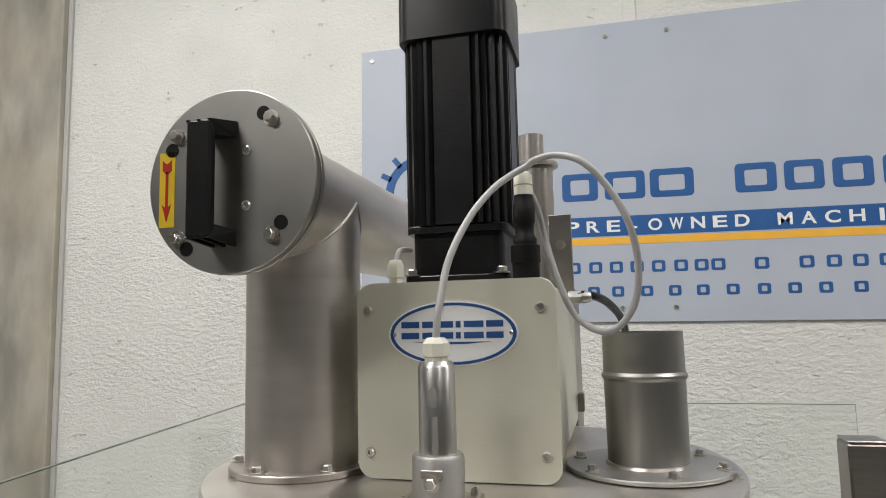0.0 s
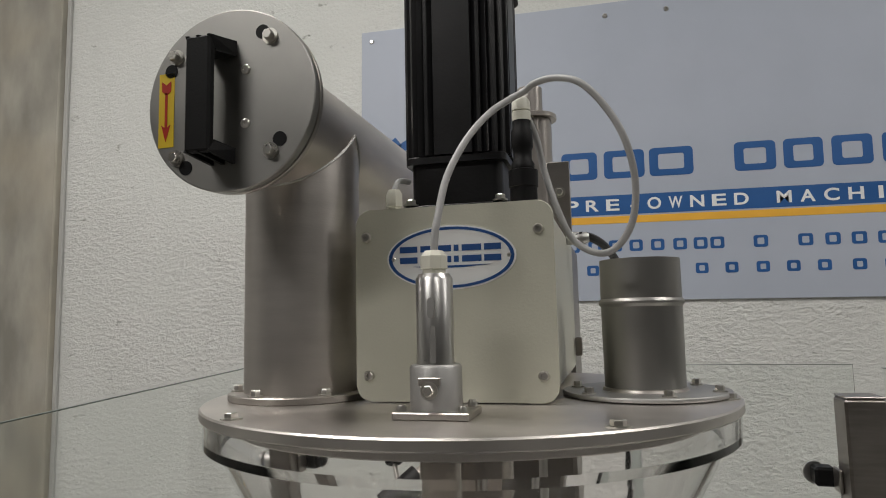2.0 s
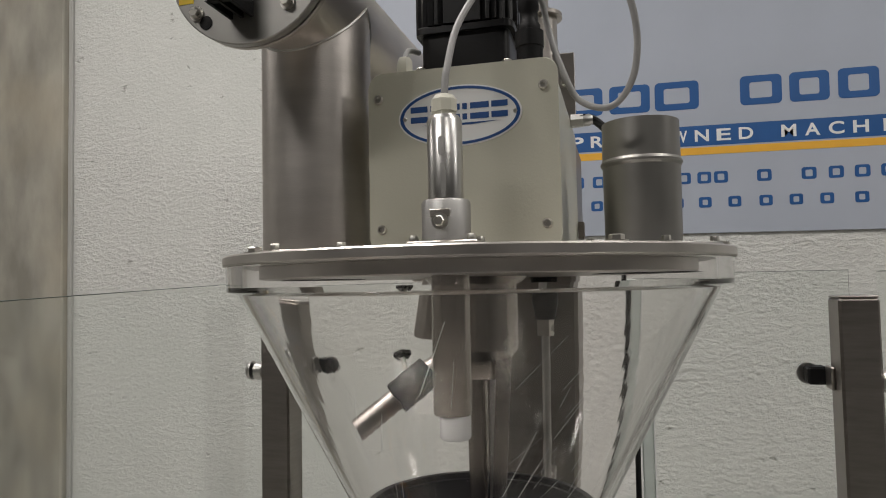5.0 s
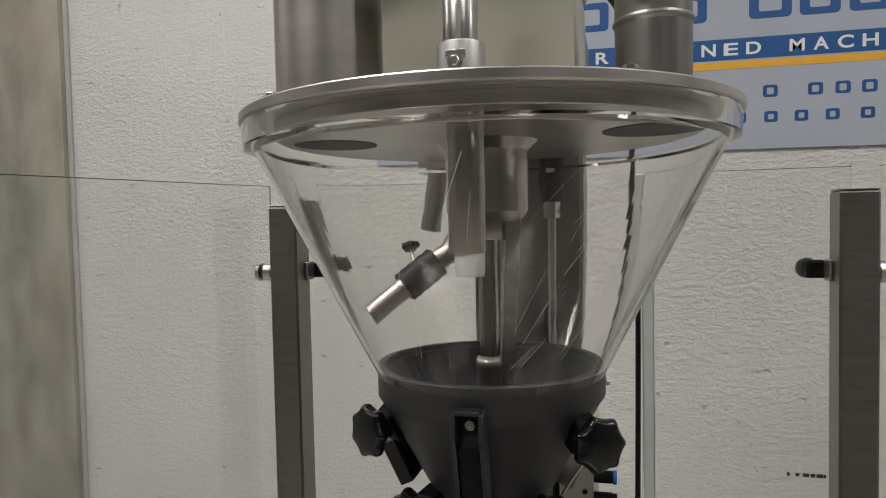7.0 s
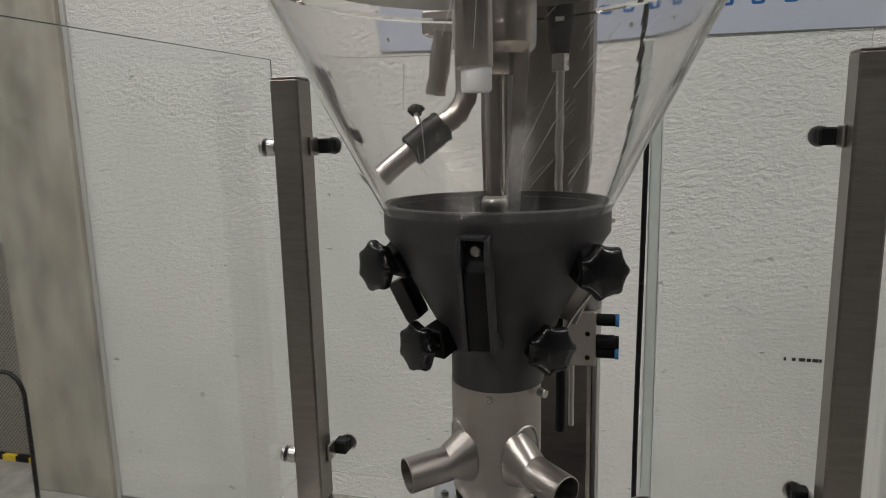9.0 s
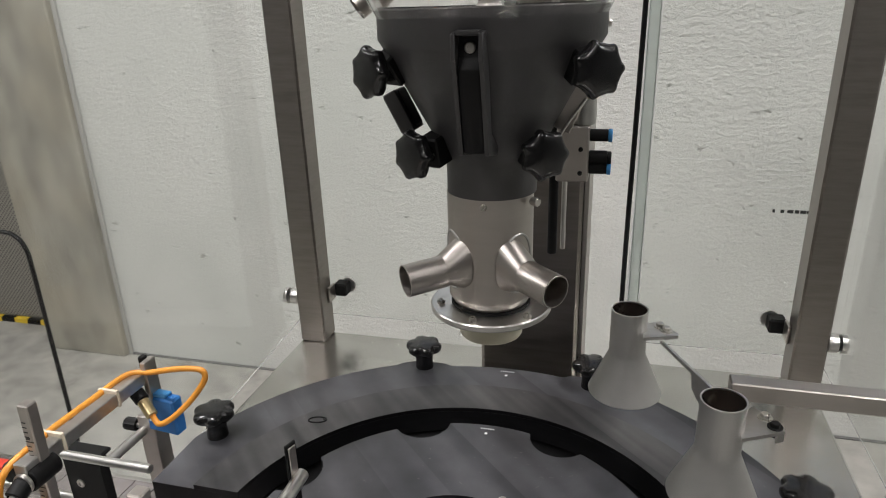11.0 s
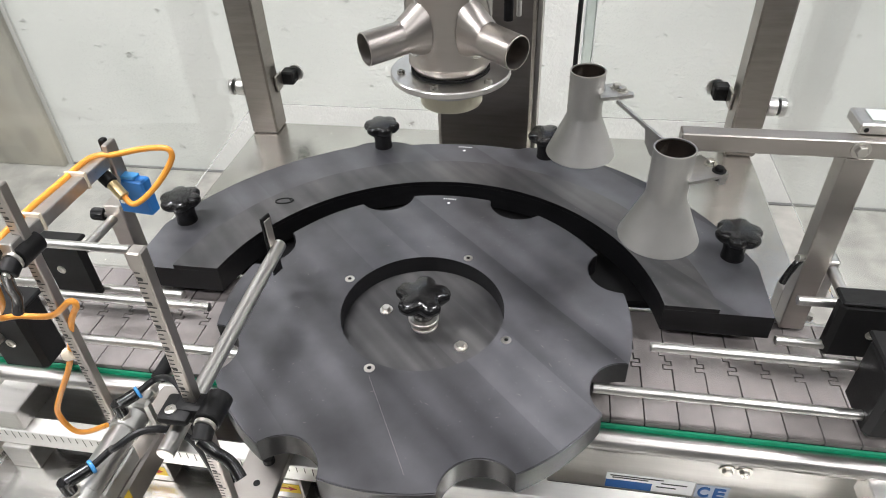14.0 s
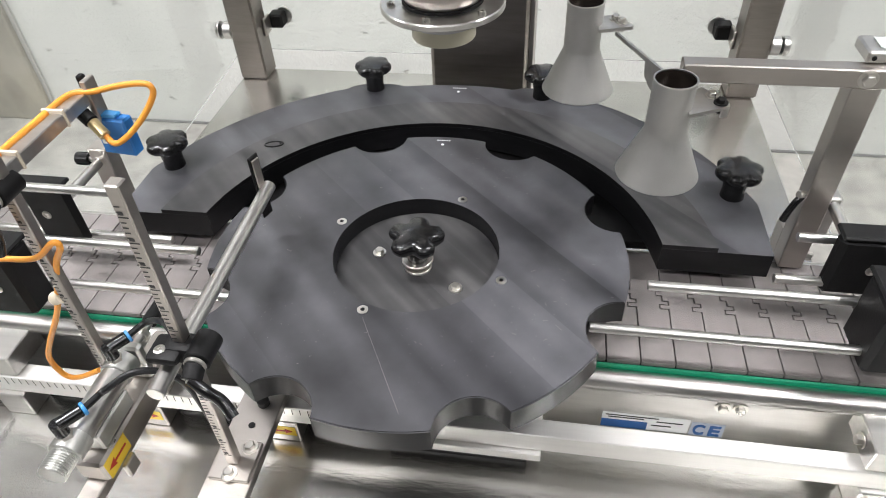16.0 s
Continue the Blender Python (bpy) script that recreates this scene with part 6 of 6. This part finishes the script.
for x in (-0.328, -0.15):
    ab = thing("slide_block", "small steel slide block with a yellow arrow sticker", "block", (x, -0.16, DECK_Z), "slide blocks")
    part("block", box(mesh(), x - 0.02, x + 0.02, -0.1585, -0.13, DECK_Z, 0.9715, 0.0015), STEEL, ab)
    stc = part("arrow_sticker", box(mesh(), x - 0.019, x + 0.017, -0.1591, -0.1587, 0.944, 0.962), YELLOW, ab, "yellow sticker with a red arrow")
    am = mesh()
    prism(am, [(0.014, 0), (0.004, 0.0045), (0.005, 0.0012), (-0.014, 0.0012), (-0.014, -0.0012), (0.005, -0.0012), (0.004, -0.0045)][::-1], 0, 0.0004, facing(x - 0.001, -0.1593, 0.953))
    part("arrow", am, RED, stc)

# ---- guide rails of the conveyor ----


def rail(y, z, x0, x1, label):
    return solo("guide_rail", rod(mesh(), (x0, y, z), (x1, y, z), 0.0056, 20), POLISHED, label, "guide rail", (x0, y, z), "guide rails")


rail(-0.038, 1.134, 0.266, 0.75, "round stainless guide rail over the chain")
rail(-0.083, 1.108, 0.205, 0.75, "low round stainless guide rail over the chain")
rail(0.03, 1.16, 0.428, 0.75, "short upper guide rail with an open end")
rail(0.012, 1.112, 0.413, 0.75, "short lower guide rail with an open end")
rail(-0.040, 1.134, -0.75, -0.258, "round stainless guide rail ending before the star wheel")
rail(-0.086, 1.108, -0.75, -0.2, "low round stainless guide rail reaching the star wheel")
rail(-0.02, 1.2, -0.49, -0.352, "short upper guide rail in front of the black pad")
rail(0.014, 1.098, -0.75, -0.33, "low guide rail behind the chain")


def pad(x0, x1, y0, y1, z0, z1, label, screw_x):
    t = thing("rail_holder", label, "rail holder", ((x0 + x1) / 2, (y0 + y1) / 2, z0), "rail holders")
    part("body", box(mesh(), x0, x1, y0, y1, z0, z1, 0.006), MATTBLACK, t)
    part("screw", socket(mesh(), (screw_x, y0, (z0 + z1) / 2), (0, -1, 0), 0.006, 0.002), BOLT, t)
    part("cover_lip", box(mesh(), x0 - 0.002, x1 + 0.002, y0 - 0.003, y1 + 0.003, z1, z1 + 0.006, 0.002), MATTBLACK, t)


pad(-0.505, -0.438, -0.004, 0.01, 1.097, 1.188, "black plastic rail holder plate with a screw", -0.48)
pad(0.462, 0.56, 0.003, 0.024, 1.1, 1.182, "black plastic rail holder plate with a screw", 0.503)
pad(-0.49, -0.43, -0.132, -0.09, 1.095, 1.185, "black plastic rail holder block over the chain edge", -0.46)
pad(0.478, 0.56, -0.1, -0.036, 1.09, 1.178, "black plastic rail holder block over the chain edge", 0.52)


def cross_rod(x, y0, y1, z, label):
    return solo("cross_rod", rod(mesh(), (x, y0, z), (x, y1, z), 0.0065, 20), POLISHED, label, "rod", (x, y0, z), "cross rods")


cross_rod(-0.463, 0.008, 0.14, 1.153, "polished cross rod of the rail holder")
cross_rod(0.486, 0.02, 0.1, 1.153, "polished cross rod of the rail holder")
cross_rod(-0.47, -0.36, -0.13, 1.15, "polished cross rod of the front rail holder")
lp = thing("rail_post", "square stainless rail post with a knurled thumb screw", "post", (-0.455, 0.11, DECK_Z))
part("tube", box(mesh(), -0.472, -0.445, 0.098, 0.124, DECK_Z, 1.175, 0.0015), STEEL, lp)
part("thumb_screw", lathe(mesh(), [(0, 0), (0.0085, 0), (0.009, 0.002), (0.009, 0.018), (0, 0.019)], aim((-0.482, 0.108, 1.152), (-0.52, 0.108, 1.152)), 24, 12, 0.05), MATTBLACK, lp)
part("screw_shank", rod(mesh(), (-0.472, 0.108, 1.152), (-0.482, 0.108, 1.152), 0.004), BOLT, lp)
lb = thing("rail_bracket", "stainless angle bracket behind the chain", "bracket", (-0.42, 0.15, DECK_Z))
part("bar", box(mesh(), -0.475, -0.40, 0.13, 0.155, 1.04, 1.06, 0.001), STEEL_H, lb)
part("foot", box(mesh(), -0.445, -0.42, 0.13, 0.155, DECK_Z, 1.04, 0.001), STEEL, lb)

# ---- funnel support and funnels ----
sup = thing("funnel_support", "square stainless support frame holding the funnels", "support", (0.45, 0.06, DECK_Z))
part("cross_bar", box(mesh(), 0.279, 0.72, 0.0866, 0.1065, 1.3125, 1.3325, 0.0012), STEEL, sup)
part("leg", box(mesh(), 0.447, 0.476, 0.088, 0.114, 1.06, 1.3122, 0.0012), STEEL, sup)
part("leg_block", box(mesh(), 0.4765, 0.494, 0.1, 0.135, 1.1, 1.164, 0.002), STEEL_H, sup)
part("lower_leg", box(mesh(), 0.448, 0.474, 0.115, 0.14, DECK_Z, 1.1, 0.001), STEEL, sup)
part("frame_bolt", bolt(mesh(), (0.458, 0.0866, 1.323), (0, -1, 0), 0.0065, 0.006), BOLT, sup)
part("foot_bolt", bolt(mesh(), (0.476, 0.1, 1.075), (1, -0.6, 0), 0.006, 0.01), BOLT, sup)
hl = part("clamp_lever", hose(mesh(), [(0.443, 0.09, 1.172), (0.438, 0.087, 1.166), (0.433, 0.085, 1.154), (0.429, 0.083, 1.14)], 0.0042, 12), BLACK, sup, "black clamping lever")
part("lever_stud", rod(mesh(), (0.4465, 0.092, 1.172), (0.438, 0.089, 1.175), 0.0048), BOLT, hl)
ctrl = thing("junction_box", "small stainless box on the support frame", "box", (0.5, 0.12, 1.3328))
part("case", box(mesh(), 0.4555, 0.62, 0.1, 0.14, 1.3328, 1.346, 0.002), STEEL_H, ctrl)
part("window", box(mesh(), 0.468, 0.6, 0.108, 0.132, 1.346, 1.3475, 0.0005), EDGE, ctrl)
part("case_screw", socket(mesh(), (0.462, 0.1, 1.339), (0, -1, 0), 0.0025, 0.001), MATTBLACK, ctrl)
plt = thing("funnel_bracket", "thin stainless bracket strip with bolts between the funnels", "bracket", (0.24, 0.14, 1.31))
way2 = Matrix.Translation((0.217, 0.19, 1.3195)) @ pose(0, 0, 0, 90, 0, math.degrees(math.atan2(-0.094, 0.046)))
part("strip", prism(mesh(), [(0, 0), (0, -0.004), (0.068, -0.005), (0.071, -0.021), (0.085, -0.03), (0.112, -0.03), (0.112, 0)], -0.0015, 0.0015, way2), STEEL_H, plt)
part("end_tab", box(mesh(), 0.262, 0.285, 0.088, 0.105, 1.3085, 1.3122, 0.0006), STEEL_H, plt)
part("arm", prism(mesh(), [(0.196, 0.184), (0.236, 0.197), (0.236, 0.203), (0.214, 0.229), (0.196, 0.222)], 1.3198, 1.3238, pose(0, 0, 0)), STEEL_H, plt)
part("arm", prism(mesh(), [(0.284, 0.034), (0.326, 0.055), (0.326, 0.061), (0.303, 0.093), (0.284, 0.07)], 1.301, 1.305, pose(0, 0, 0)), STEEL_H, plt)
part("arm_lip", box(mesh(), -0.008, 0.0, -0.001, 0.001, -0.008, 0, 0, pose(0.325, 0.0555, 1.3008, 0, 0, 27)), STEEL_H, plt)
for x, y, z, dark in ((0.216, 0.216, 1.3238, 0), (0.223, 0.207, 1.3238, 0), (0.311, 0.074, 1.305, 0), (0.3175, 0.06, 1.305, 1)):
    part("bolt", bolt(mesh(), (x, y, z), (0, 0, 1), 0.0048, 0.005), MATTBLACK if dark else BOLT, plt)
    part("nut", rod(mesh(), (x, y, z - 0.0105), (x, y, z - 0.0041), 0.0048, 6), MATTBLACK if dark else BOLT, plt)


def funnel(x, y, z):
    t = thing("product_funnel", "grey bead-blasted steel funnel turned upside down over the guide", "funnel", (x, y, z), "funnels")
    part("shell", lathe(mesh(), [(0.0440, z), (0.0446, z + 0.001), (0.0226, z + 0.053), (0.0217, z + 0.057), (0.0217, z + 0.1125), (0.0205, z + 0.1125), (0.0205, z + 0.057), (0.0432, z + 0.001), (0.0440, z)], pose(x, y, 0), 72), BEAD, t, angle=50)
    part("tube_lining", lathe(mesh(), [(0.0204, z + 0.112), (0.0204, z + 0.03)], pose(x, y, 0), 48), INNER, t, "dark polished bore")
    part("rim", lathe(mesh(), [(0.0203, z + 0.1122), (0.0219, z + 0.1122), (0.0219, z + 0.1134), (0.0203, z + 0.1134), (0.0203, z + 0.1122)], pose(x, y, 0), 56), BOLT, t)
    return t


funnel(0.1795, 0.2085, 1.235)
funnel(0.2675, 0.0532, 1.2205)

# ---- slats of the chain, laid last ----
PITCH = 0.0381
gap = 0.0008
jogs = [(0.1, 0), (0.03, 0), (0.03, -0.0068), (0.023, -0.0068), (0.023, 0), (0.014, 0), (0.014, 0.0068), (0.008, 0.0068), (0.008, -0.0035), (0.001, -0.0035), (0.001, 0.0068), (-0.006, 0.0068), (-0.083, 0.0068)]


def joint(side):
    """One edge of a slat, set back from its neighbour along and across."""
    pts = []
    for k, (y, dx) in enumerate(jogs):
        before = jogs[k - 1] if k and jogs[k - 1][0] == y else None
        after = jogs[k + 1] if k + 1 < len(jogs) and jogs[k + 1][0] == y else None
        step = (dx - before[1]) if before else (after[1] - dx) if after else 0
        lift = 0.0007 * side * (1 if step > 0 else -1) if step else 0
        pts.append((-side * (PITCH / 2 - gap) + dx, y + lift))
    return pts


outline = joint(1) + joint(-1)[::-1]
slat_mesh = finish("slat", prism(mesh(), outline, -0.006, 0.0, pose(0, 0, 0)), SLAT)
chain = thing("slat_chain", "brown-grey plastic slat chain with stepped hinge joints", "chain", (0, 0, BELT - 0.006))
for k in range(-30, 31):
    ob = new("slat", slat_mesh)
    ob.parent = chain
    ob.location = (PITCH * k + 0.014, 0, 0.006 + 0.0002 * ((k * 7) % 3))
